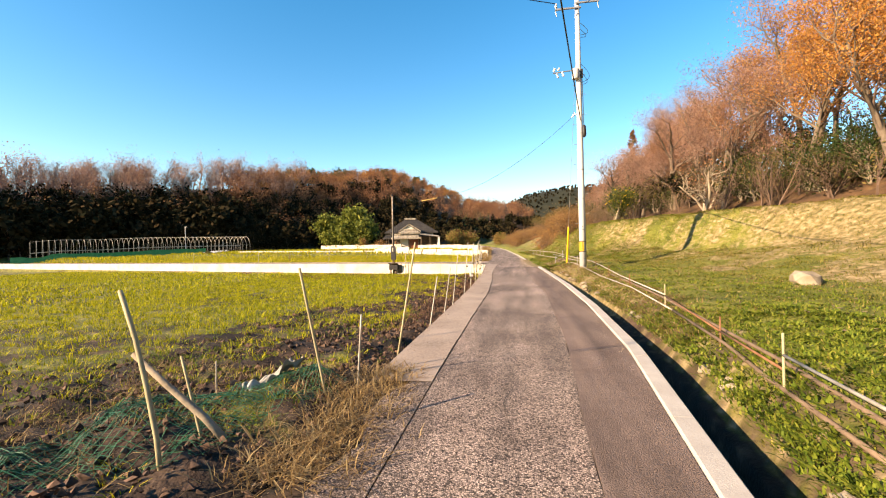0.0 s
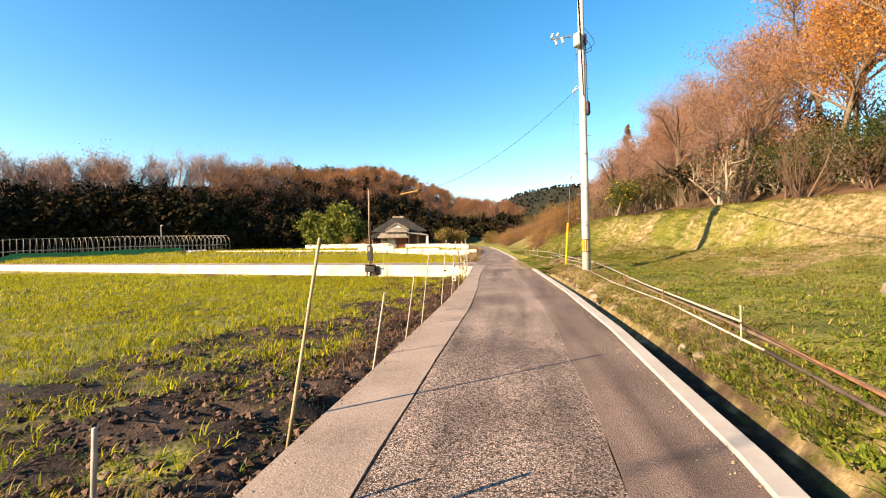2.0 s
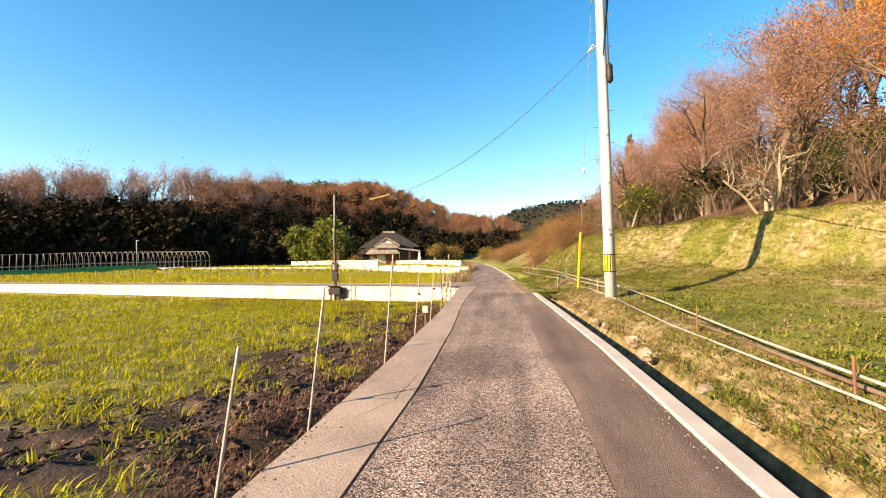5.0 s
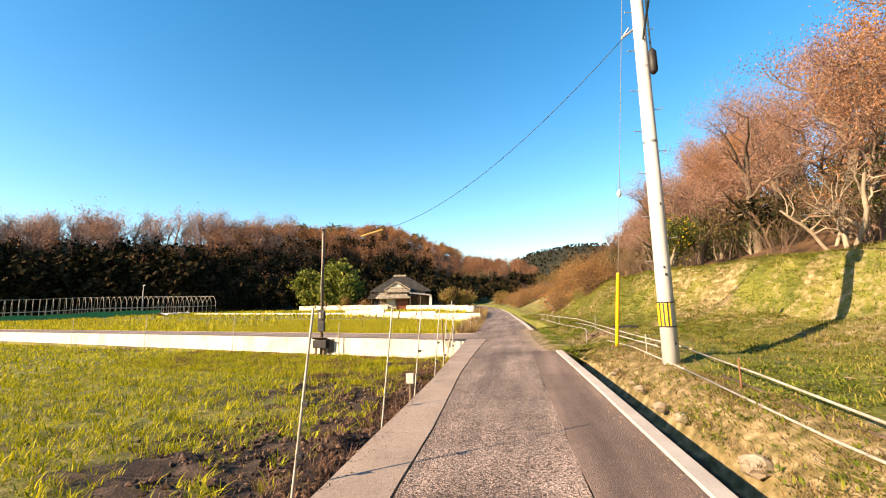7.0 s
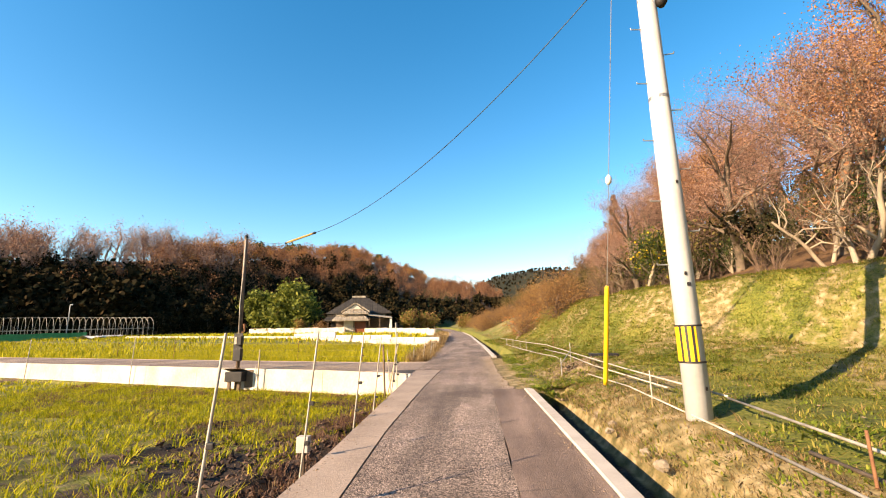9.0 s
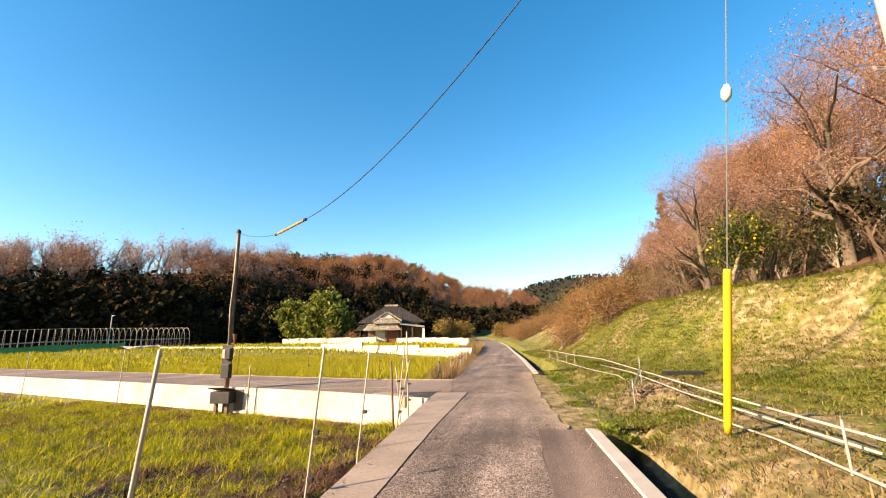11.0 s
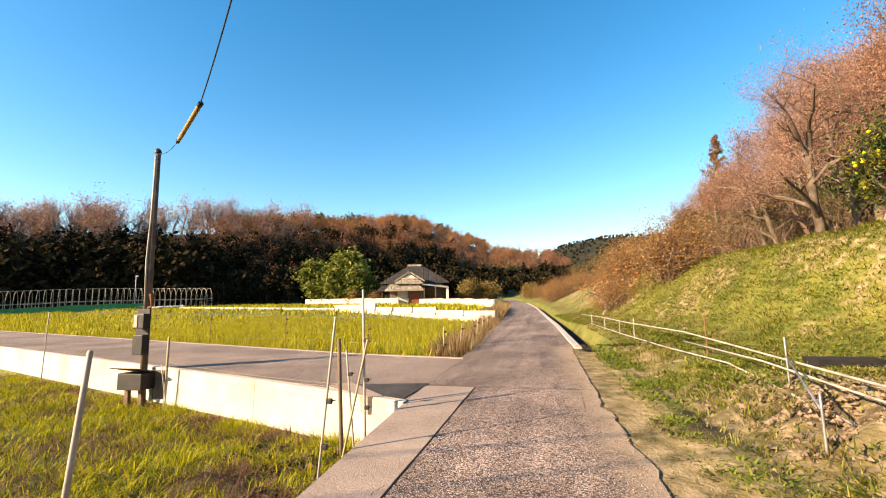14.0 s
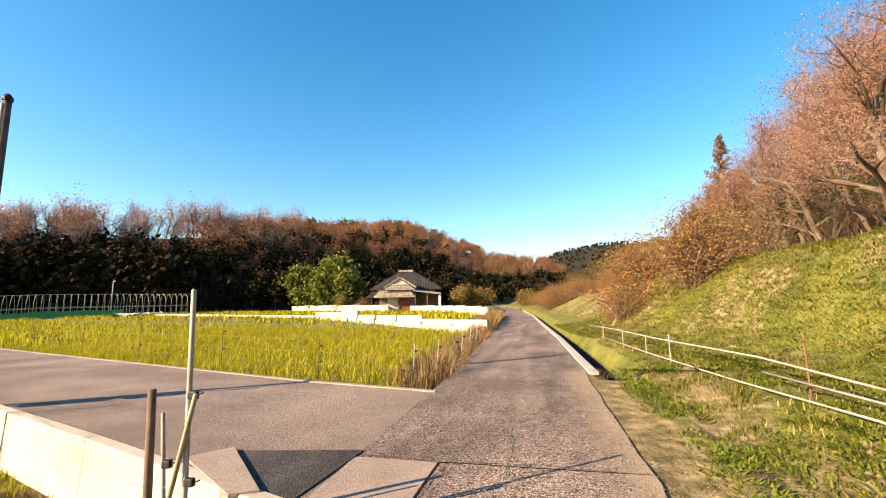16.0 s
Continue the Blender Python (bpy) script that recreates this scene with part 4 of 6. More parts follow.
def paddy_spots(v0, v1, e0, e1, dv, de, rng, bare=True, drop=0.1):
    out = []
    for v in np.arange(v0, v1, dv):
        for e in np.arange(e0, e1, de):
            x = left_x(v) - e + rng.normal(0, de * 0.12)
            vv = v + rng.normal(0, dv * 0.12)
            y = vv + skew(x)
            if rng.random() < drop + (0.25 * fbm(x, y, 0.5, 3, 8.0) + 0.9 * fbm(x, y, 1.6, 2, 12.0) if bare else 0) or (bare and soil_share(x, y, e) > 0.4 + 0.75 * rng.random()):
                continue
            out.append((x, y, left_z(x, y) + left_relief(x, y) + 0.01, rng.uniform(0.7, 1.25) * lerp(y, [(4, 0.55), (10, 0.95), (14, 1.0)])))
    return out


g = np.random.default_rng(77)
turf("rice_stubble", paddy_spots(1.0, 27.5, 0.9, 15, 0.25, 0.18, g, drop=0.16), "ricegreen", "yellow-green regrowth on rice stubble in rows", 0.15, 0.008, 13, 1, 0.10, 1.3)
turf("rice_stubble", paddy_spots(-8.0, 27.5, 15, 52, 0.36, 0.36, g), "ricegreen", "yellow-green regrowth across the paddy", 0.17, 0.019, 8, 2, 0.16, 1.1)
turf("rice_stubble", paddy_spots(32.3, 47, 0.9, 22, 0.3, 0.28, g, False), "rice", "golden rice regrowth beyond the side road", 0.30, 0.007, 15, 3, 0.11, 0.7)
turf("rice_stubble", paddy_spots(32.3, 47, 22, 78, 0.5, 0.5, g, False), "rice", "golden rice regrowth in the far paddy", 0.40, 0.03, 5, 4, 0.17, 0.45)
turf("rice_stubble", paddy_spots(49, 78, 3, 60, 0.8, 0.8, g, False, 0.3), "rice", "yellow grass on the upper terraces", 0.38, 0.05, 5, 5, 0.3, 0.5)

foot = []
for i in range(5200):
    x, v = -2.0 - 15 * g.random() ** 1.3, 27.7 - 5.5 * g.random() ** 1.5
    y = v + skew(x)
    foot.append((x, y, left_z(x, y) + left_relief(x, y), g.uniform(0.5, 1.25)))
tall = [p for p in foot if fbm(p[0], p[1], 0.9, 2, 33.0) > -0.1]
turf("bank_grass", tall, "ricegreen", "long green grass at the wall's foot", 0.17, 0.005, 11, 24, 0.13, 1.5)
turf("dry_weeds", [p for p in foot if fbm(p[0], p[1], 0.9, 2, 33.0) <= 0.0], "deadweed", "reddish dead weeds at the wall's foot", 0.16, 0.004, 12, 25, 0.15, 1.7)


def verge_spots(count, x0, x1, y0, y1, rng, keep):
    out = []
    for i in range(count):
        y = rng.uniform(y0, y1)
        x = x0(y) + (x1(y) - x0(y)) * rng.random()
        if keep(x, y, fbm(x, y, 0.6, 3, 13.0)) > rng.random():
            out.append((x, y, ground_z(x, y), rng.uniform(0.6, 1.3)))
    return out


ditch_edge = lambda y: kerb_x(y) + (0.76 if y < 24.8 else 1.0)
turf("bank_grass", verge_spots(22000, ditch_edge, lambda y: lerp(y, BROW) + 1.5, -2, 48, g, lambda x, y, n: 0.65 + 0.6 * n), "grass", "short patchy grass on the bank", 0.08, 0.008, 7, 6, 0.16, 1.6)
turf("low_weeds", verge_spots(17000, ditch_edge, lambda y: lerp(y, FOOT) + 1.0, -2, 36, g, lambda x, y, n: (0.75 if y < 15 else 0.35) + 0.9 * n), "weed", "low green weeds and clover on the verge", 0.05, 0.008, 9, 7, 0.15, 1.8)
turf("dry_grass", verge_spots(7000, ditch_edge, lambda y: lerp(y, BROW) + 1.0, 8, 60, g, lambda x, y, n: 0.35 - 0.6 * n), "drygrass", "dry straw-coloured grass on the bank", 0.11, 0.007, 7, 8, 0.12, 1.6)
turf("dry_grass", verge_spots(1500, lambda y: left_x(y) - 1.0, lambda y: left_x(y) - 0.05, 32.8, 66, g, lambda x, y, n: 0.95), "drygrass", "tall dry weeds on the lane's edge", 0.55, 0.012, 9, 9, 0.16, 0.7)
turf("dry_weeds", verge_spots(1500, lambda y: left_x(y) - 1.1, lambda y: left_x(y) - 0.05, 8, 27.6, g, lambda x, y, n: 0.5 + 0.7 * n), "deadweed", "reddish dead weeds along the road edge", 0.17, 0.004, 12, 10, 0.17, 1.5)
turf("dry_weeds", verge_spots(3600, lambda y: left_x(y) - 5.0, lambda y: left_x(y) - 0.4, 5, 27.6, g, lambda x, y, n: 0.35 + 0.8 * n), "drygrass", "dead straw and roots on the turned soil", 0.07, 0.004, 8, 21, 0.18, 2.2)
turf("dry_grass", verge_spots(7500, lambda y: kerb_x(y) + 0.78, lambda y: kerb_x(y) + 1.9, 7, 25.5, g, lambda x, y, n: 0.75 + 0.5 * n), "drygrass", "straw-coloured grass along the ditch bank", 0.05, 0.004, 7, 13, 0.15, 2.0)
turf("low_weeds", verge_spots(9000, ditch_edge, lambda y: kerb_x(y) + 5.0, -2, 20, g, lambda x, y, n: 0.7 + 0.8 * n), "weed", "low green weeds crowding the verge", 0.05, 0.013, 5, 14, 0.12, 1.9)
turf("low_weeds", verge_spots(5200, ditch_edge, lambda y: kerb_x(y) + 3.6, 0, 9, g, lambda x, y, n: 0.9 + 0.5 * n), "weed", "leafy weeds beside the ditch", 0.06, 0.014, 7, 15, 0.1, 1.7)
turf("bank_grass", verge_spots(9000, lambda y: lerp(y, FOOT) - 1.5, lambda y: lerp(y, BROW) + 0.5, 6, 30, g, lambda x, y, n: 0.55 + 0.9 * n), "grass", "olive grass tufts on the steep bank", 0.08, 0.005, 10, 16, 0.17, 1.6)
turf("grass_tuft", verge_spots(170, lambda y: 1.7, lambda y: 2.5, 24.9, 33, g, lambda x, y, n: 0.8), "grass", "long green grass at the ditch's end", 0.13, 0.006, 14, 11, 0.14, 1.4)
turf("dry_grass", verge_spots(3400, lambda y: edge_x(y) + 0.15, lambda y: 3.9, 24.5, 34, g, lambda x, y, n: 0.5 + 0.9 * n - 1.3 * mud_share(x, y)), "grass", "thin straw-coloured grass on the sandy verge", 0.035, 0.004, 7, 22, 0.12, 2.2)
turf("low_weeds", verge_spots(7500, lambda y: edge_x(y) + 0.5, lambda y: 3.9, 24.5, 34, g, lambda x, y, n: 0.5 + 1.5 * n - 1.3 * mud_share(x, y)), "weed", "low green weeds on the sandy verge", 0.055, 0.011, 9, 17, 0.12, 1.7)
turf("bank_grass", verge_spots(15000, lambda y: lerp(y, FOOT) - 1.0, lambda y: lerp(y, BROW) + 0.3, 26, 48, g, lambda x, y, n: 0.75 + 0.9 * n), "weed", "green turf on the bank", 0.055, 0.008, 10, 18, 0.16, 1.8)
turf("bank_grass", verge_spots(12000, lambda y: lerp(y, FOOT) - 1.0, lambda y: lerp(y, BROW) + 0.3, 20, 48, g, lambda x, y, n: 0.7 - 0.5 * n), "grass", "short yellowing grass on the bank", 0.055, 0.008, 9, 23, 0.16, 1.8)
turf("low_weeds", verge_spots(3800, lambda y: -7.5, lambda y: left_x(y) - 0.5, 2.0, 12, g, lambda x, y, n: 0.45 + 1.3 * n), "weed", "low green regrowth among the dug soil", 0.06, 0.008, 7, 19, 0.12, 1.6)
turf("straw", [(x, y, road_z(y) + 0.01, g.uniform(0.6, 1.2)) for x, y in zip(g.normal(-1.62, 0.22, 420), g.uniform(2.6, 5.3, 420))], "drygrass", "dead straw strewn on the lane's edge", 0.10, 0.005, 7, 20, 0.16, 2.6)
turf("dry_weeds", verge_spots(2600, lambda y: -5.5, lambda y: -1.75, 0.0, 6.0, g, lambda x, y, n: 0.5 + 0.6 * n), "drygrass", "dead straw and roots on the dug soil", 0.10, 0.004, 7, 12, 0.2, 2.2)


def clods(name, spots, mat, label, seed, flat=0.7):
    """Angular lumps, each its own island."""
    rng = np.random.default_rng(seed)
    unit = np.array([(1, 0, 0), (-1, 0, 0), (0, 1, 0), (0, -1, 0), (0, 0, 1), (0, 0, -1)], float)
    face = np.array([(0, 2, 4), (2, 1, 4), (1, 3, 4), (3, 0, 4), (2, 0, 5), (1, 2, 5), (3, 1, 5), (0, 3, 5)])
    vs, fs = [], []
    for i, (x, y, z, s) in enumerate(spots):
        q = unit * rng.uniform(0.5, 1.2, (6, 1)) + rng.normal(0, 0.2, (6, 3))
        q[:, 2] *= flat
        vs.append(q * s + np.array([x, y, z]))
        fs.append(face + i * 6)
    return tagged(put(name, fast_mesh(name, np.concatenate(vs), np.concatenate(fs), [mat])), label, "soil", kind="stuff")


spots = []
for i in range(24000):
    y = g.uniform(0.5, 27.5)
    e = abs(g.normal(0, 1)) * lerp(y, [(0, 3.4), (8, 3.0), (20, 2.2), (27, 1.2)]) + 0.12
    x = left_x(y) - e
    if soil_share(x, y, e) > 0.4:
        spots.append((x, y + skew(x), ground_z(x, y + skew(x)) + 0.01, 0.010 + 0.05 * g.random() ** 1.6))
clods("soil_clods", spots, "clod", "dark turned clods of paddy soil", 1, 0.85)
clods("soil_clods", [(x, y, max(ground_z(x, y), road_z(y) - 0.06) - 0.01, g.uniform(0.010, 0.05)) for x, y in zip(g.normal(2.9, 0.6, 3000), g.normal(27.5, 1.2, 3000))], "tilth", "sandy clods dug beside the lane", 2)
grit = []
for y in g.uniform(24.8, 34.0, 4200):
    x = edge_x(y) + g.normal(0.2, 0.42)
    grit.append((x, y, max(ground_z(x, y), road_z(y) - 0.05 if x > edge_x(y) else road_z(y)), g.uniform(0.003, 0.013)))
clods("gravel", grit, "sandclod", "loose sandy gravel on the crumbling road edge", 3)
stones = [(kerb_x(y) + g.uniform(0.76, 1.0), y, road_z(y) + g.uniform(-0.16, -0.06), g.uniform(0.05, 0.11)) for y in g.uniform(3, 24.5, 20)]
stones += [(2.32, 15.3, 0.10, 0.14), (2.42, 16.3, 0.13, 0.13), (2.25, 18.7, 0.17, 0.11)]


def stone(name, x, y, z, r, label, group="", seed=0, high=0.75):
    """A weathered stone, knocked out of round."""
    rng = np.random.default_rng(seed)
    bm = bmesh.new()
    bmesh.ops.create_icosphere(bm, subdivisions=2, radius=1.0)
    k = rng.uniform(0.75, 1.25, 3)
    for v in bm.verts:
        n = noise.noise(v.co * 1.3 + Vector((seed * 3.1, 0, 0)))
        v.co = Vector((v.co.x * k[0], v.co.y * k[1], v.co.z * high)) * r * (1 + 0.45 * n)
    ob = tagged(part(name, bm, "stone", smooth=False), label, "stone", group)
    ob.location = (x, y, z)
    return ob


for i, (x, y, z, r) in enumerate(stones):
    stone("stone", x, y, z, r, "weathered tan stone set in the ditch's edge", "stones along the ditch", i)
stone("boulder", 7.26, 12.35, ground_z(7.26, 12.35) + 0.1, 0.33, "pale grey boulder on the grassy verge", seed=91)


# ---- utility pole with its fittings ----
PX, PY, PZ = 3.05, 20.55, 0.5


def build_pole():
    top = empty("utility_pole", PX, PY, PZ, "tall grey concrete utility pole with a yellow-black guard plate", "utility pole")
    top.matrix_world = pose(PX, PY, PZ) @ Matrix.Diagonal((1, 1, 0.945, 1))
    h = 13.4
    part("shaft", tube(bmesh.new(), [(0, 0, -0.3), (0, 0, 4), (0, 0, 9), (0, 0, h)], [0.158, 0.142, 0.12, 0.098], 20), "pole", top, smooth=True)
    bm = bmesh.new()
    for k in range(11):
        a0, a1 = radians(-192 + k * 10), radians(-182 + k * 10)
        r = 0.162
        q = [bm.verts.new((r * math.cos(a), r * math.sin(a), z)) for a, z in ((a0, 0.83), (a1, 0.83), (a1, 1.34), (a0, 1.34))]
        bm.faces.new(q)
    part("guard_plate", bm, "yellow", top, "yellow guard plate")
    bm = bmesh.new()
    for a in (-150, -124, -98):
        box(bm, 0.164 * math.cos(radians(a)), 0.164 * math.sin(radians(a)), 1.085, 0.004, 0.028, 0.47, turn=Matrix.Rotation(radians(a), 4, "Z"))
    for z in (0.84, 1.33):
        tube(bm, [(0, 0, z - 0.012), (0, 0, z + 0.012)], 0.165, 20)
    part("guard_stripe", bm, "dark", top, "black stripes")
    for k in range(16):
        z = 2.2 + k * 0.48
        s = 1 if k % 2 else -1
        r = 0.165 - 0.0052 * z
        part("step_bolt", tube(bmesh.new(), [(s * r * 0.9, 0, z), (s * (r + 0.15), -0.02, z), (s * (r + 0.155), -0.02, z + 0.03)], 0.010, 6), "steel", top)
    for z in (4.8, 6.55, 9.3, 11.5):
        part("band", tube(bmesh.new(), [(0, 0, z - 0.03), (0, 0, z + 0.03)], 0.166 - 0.0052 * z, 16), "steel", top)
    # two top crossarms with insulators
    for z, x0, x1 in ((12.62, -1.0, 0.15), (12.85, -0.1, 0.95)):
        bm = bmesh.new()
        box(bm, (x0 + x1) / 2, -0.14, z, x1 - x0, 0.075, 0.075, 0.006)
        arm = part("crossarm", bm, "steel", top)
        for x in ((x0 + 0.05,) if x0 < -0.5 else (x1 - 0.05,)):
            bm = bmesh.new()
            for j, r in enumerate((0.03, 0.06, 0.035, 0.055, 0.03)):
                tube(bm, [(x, -0.14, z + 0.05 + j * 0.05), (x, -0.14, z + 0.10 + j * 0.05)], r, 10)
            part("insulator", bm, "white", arm, "white porcelain insulator", True)
            bm = tube(bmesh.new(), [(x, -0.14, z - 0.02), (x - 0.03, -0.16, z - 0.14), (x + 0.02, -0.15, z - 0.36)], 0.025, 8)
            part("hanger", bm, "steel", arm)
    # lower bracket with drop-out fuses and the can
    arm = part("bracket", tube(bmesh.new(), [(0.0, -0.1, 9.62), (-0.6, -0.1, 9.60), (-1.15, -0.1, 9.55)], 0.03, 8), "steel", top)
    for x, z, dz in ((-1.12, 9.62, 0.16), (-0.92, 9.66, 0.12), (-0.74, 9.58, -0.24), (-0.98, 9.5, -0.2)):
        bm = bmesh.new()
        for j in range(3):
            tube(bm, [(x + 0.02 * j, -0.12, z + dz * j / 3), (x + 0.02 * j + 0.015, -0.12, z + dz * (j + 0.8) / 3)], 0.05 - 0.012 * (j % 2), 10)
        part("fuse_holder", bm, "white", arm, "pale fuse holder", True)
    bm = tube(bmesh.new(), [(-0.16, -0.16, 9.15), (-0.16, -0.16, 9.2), (-0.16, -0.16, 9.62), (-0.16, -0.16, 9.66)], [0.14, 0.16, 0.16, 0.13], 16)
    part("transformer_can", bm, "pole", top, "pale grey can", True)
    bm = bmesh.new()
    box(bm, 0.12, -0.05, 9.45, 0.12, 0.16, 0.42, 0.02)
    part("switch_box", bm, "dark", top)
    for k, (z0, z1, out) in enumerate(((11.3, 11.9, 0.34), (9.0, 9.9, 0.36), (8.9, 9.5, 0.26), (11.2, 11.6, 0.25))):
        pts = [(0.1 + out * math.sin(math.pi * j / 8), -0.08, z0 + (z1 - z0) * j / 8 - 0.15 * math.sin(math.pi * j / 8)) for j in range(9)]
        part("jumper_cable", tube(bmesh.new(), pts, 0.012, 6), "cable", top)
    # cable closure and tie lower down
    part("cable_closure", tube(bmesh.new(), [(0.17, -0.1, 6.35), (0.17, -0.1, 6.42), (0.17, -0.1, 6.86), (0.17, -0.1, 6.95)], [0.04, 0.085, 0.085, 0.03], 12), "dark", top, "dark cable closure", True)
    part("cable_riser", tube(bmesh.new(), [(0.16, -0.08, 6.9), (0.15, -0.09, 8.2), (0.13, -0.08, 9.2)], 0.018, 6), "cable", top)
    bm = bmesh.new()
    tube(bm, [(-0.1, 0.0, 7.55), (-0.34, 0.10, 7.42)], 0.025, 8)
    tube(bm, [(-0.2, 0.05, 7.62), (-0.36, 0.12, 7.40)], 0.018, 8)
    part("wire_clamp", bm, "steel", top)
    for j, (z, w) in enumerate(((2.05, 0.03), (1.9, 0.05), (3.4, 0.03), (0.5, 0.03))):
        a = radians(-95 + j * 9)
        r = 0.168 - 0.0052 * z
        bm = box(bmesh.new(), (r + 0.001) * math.cos(a), (r + 0.001) * math.sin(a), z, 0.006, w, 0.05, turn=Matrix.Rotation(a, 4, "Z"))
        part("number_tag", bm, "dark", top)


build_pole()


def wire(name, a, b, sag, r, label, mat="cable", n=24):
    a, b = Vector(a), Vector(b)
    pts = [a.lerp(b, k / n) - Vector((0, 0, sag * 4 * (k / n) * (1 - k / n))) for k in range(n + 1)]
    return tagged(part(name, tube(bmesh.new(), pts, r, 6), mat, smooth=True), label, "wire")


LO, HI, STEEL = Vector((-6.08, 27.97, 4.80)), Vector((-4.81, 27.08, 4.86)), Vector((-8.64, 29.88, 5.5))
wire("overhead_wire", HI, (2.72, 20.66, 7.5), 0.72, 0.009, "black service wire strung between the poles")
wire("overhead_wire", STEEL, LO, 0.10, 0.006, "thin black wire from the steel pole")
sleeve = tagged(part("wire_sleeve", tube(bmesh.new(), [LO, LO.lerp(HI, 0.05), LO.lerp(HI, 0.95), HI], [0.018, 0.034, 0.034, 0.018], 10), "sleeve", smooth=True), "faded yellow protective sleeve on the overhead wire", "cable sleeve")
bm = tube(bmesh.new(), [HI, HI + (HI - LO) * 0.06], 0.038, 8)
part("end_cap", bm, "dark", sleeve)
part("end_cap", tube(bmesh.new(), [LO - (HI - LO) * 0.05, LO], 0.032, 8), "dark", sleeve)
wire("overhead_cable", (PX + 0.02, PY - 0.1, 7.3), (-3.4, -14.0, 8.6), 0.5, 0.022, "thick teal-black cable running back along the lane")
wire("overhead_wire", (PX - 0.95, PY - 0.14, 12.7), (-29, 4.5, 13.2), 0.3, 0.02, "black power line crossing the valley")
wire("overhead_wire", (PX + 0.9, PY - 0.14, 12.9), (-28, 5.6, 13.9), 0.3, 0.02, "black power line crossing the valley")
for y0, z0 in ((-7.2, 13.6), (-4.4, 14.0), (-1.4, 13.4)):
    wire("overhead_wire", (-24, y0 - 12, z0), (22, y0 + 11, z0 + 1.2), 0.3, 0.024, "black power line high over the lane")

# guy wire in its yellow guard
guy = empty("guy_wire", 2.66, 23.45, 0.68, "pole guy wire in a yellow plastic guard", "guy wire")
A, B = Vector((0, 0, 0.0)), Vector((PX - 2.66, PY - 23.45, 11.0))
part("guard", tube(bmesh.new(), [A, A.lerp(B, 0.01), A.lerp(B, 0.166), A.lerp(B, 0.17)], [0.04, 0.044, 0.044, 0.036], 14), "yellow", guy, "yellow guard tube", True)
part("strand", tube(bmesh.new(), [A.lerp(B, 0.165), B], 0.007, 6), "steel", guy)
part("strand_insulator", tube(bmesh.new(), [A.lerp(B, f) for f in (0.338, 0.343, 0.350, 0.355)], [0.02, 0.055, 0.055, 0.02], 12), "white", guy, "white ball insulator", True)


# ---- steel pole with meter boxes beside the wall ----
def build_steel_pole():
    top = empty("steel_pole", -8.6, 29.85, -0.2, "slim dark steel pole carrying meter boxes above the paddy", "pole")
    part("shaft", tube(bmesh.new(), [(0, 0, -0.2), (0, 0, 2.8), (0, 0, 5.72)], [0.075, 0.068, 0.06], 14), "timber", top, smooth=True)
    part("cap", tube(bmesh.new(), [(0, 0, 5.68), (0, 0, 5.74), (0.0, 0, 5.8)], [0.075, 0.075, 0.03], 14), "dark", top)
    part("conduit", tube(bmesh.new(), [(0.02, -0.085, 1.9), (-0.02, -0.09, 3.2), (0.02, -0.08, 4.2), (0.03, -0.075, 5.6)], 0.022, 8), "pipe", top, smooth=True)
    bm = box(bmesh.new(), 0.02, -0.10, 1.6, 0.34, 0.03, 0.98, 0.005)
    part("back_board", bm, "dark", top)
    for z, h in ((1.83, 0.32), (1.33, 0.42)):
        part("meter_box", box(bmesh.new(), 0.1, -0.2, z, 0.26, 0.18, h, 0.02), "dark", top, "dark meter box")
    part("meter_face", box(bmesh.new(), 0.03, -0.297, 1.83, 0.09, 0.012, 0.26, 0.004), "pipe", top)
    part("lamp_horn", tube(bmesh.new(), [(0.12, -0.1, 2.12), (0.24, -0.12, 2.14), (0.24, -0.12, 2.3), (0.24, -0.12, 2.42)], [0.02, 0.02, 0.045, 0.07], 10), "rust", top)
    bm = bmesh.new()
    for k in range(7):
        box(bm, -0.22 + k * 0.1, -0.32, 0.82, 0.085, 0.5, 0.016, 0.003, Matrix.Rotation(radians(-14), 4, "X"))
    part("slatted_cover", bm, "timber", top, "slatted wooden cover")
    part("pump_box", box(bmesh.new(), 0.08, -0.22, 0.58, 0.62, 0.36, 0.34, 0.015), "dark", top, "dark pump box")
    for x in (-0.16, 0.2):
        part("leg", box(bmesh.new(), x, -0.2, 0.16, 0.1, 0.08, 0.55, 0.008), "timber", top)
    part("side_board", box(bmesh.new(), 0.48, -0.05, 0.48, 0.3, 0.03, 0.6, 0.005), "timber", top)


build_steel_pole()


# ---- stakes of the crop fence ----
def stake(x, y, tx, ty, tz, mat="pipe", r=0.016, clips=(), label="thin grey metal fence stake at the paddy's edge", zb=None, bend=0.0):
    zb = ground_z(x, y) - 0.12 if zb is None else zb
    top = empty("fence_stake", x, y, zb, label, "stake", "stakes along the paddies")
    d = Vector((tx - x, ty - y, tz - zb))
    mid = d * 0.5 + Vector((bend, 0, 0))
    part("rod", tube(bmesh.new(), [(0, 0, 0), mid * 0.5 + Vector((bend * 0.35, 0, 0)), mid, mid * 0.5 + d * 0.5 + Vector((bend * 0.35, 0, 0)), d, d * 1.004], [r, r, r * 0.97, r * 0.94, r * 0.9, r * 0.5], 8), mat, top, smooth=True)
    for f in clips:
        p = d * f
        bm = box(bmesh.new(), p.x + 0.03, p.y, p.z, 0.06, 0.035, 0.05, 0.01)
        tube(bm, [p + Vector((0.05, 0, 0)), p + Vector((0.1, 0, 0.015))], 0.006, 6)
        part("wire_clip", bm, "dark", top, "black wire insulator")
    return top


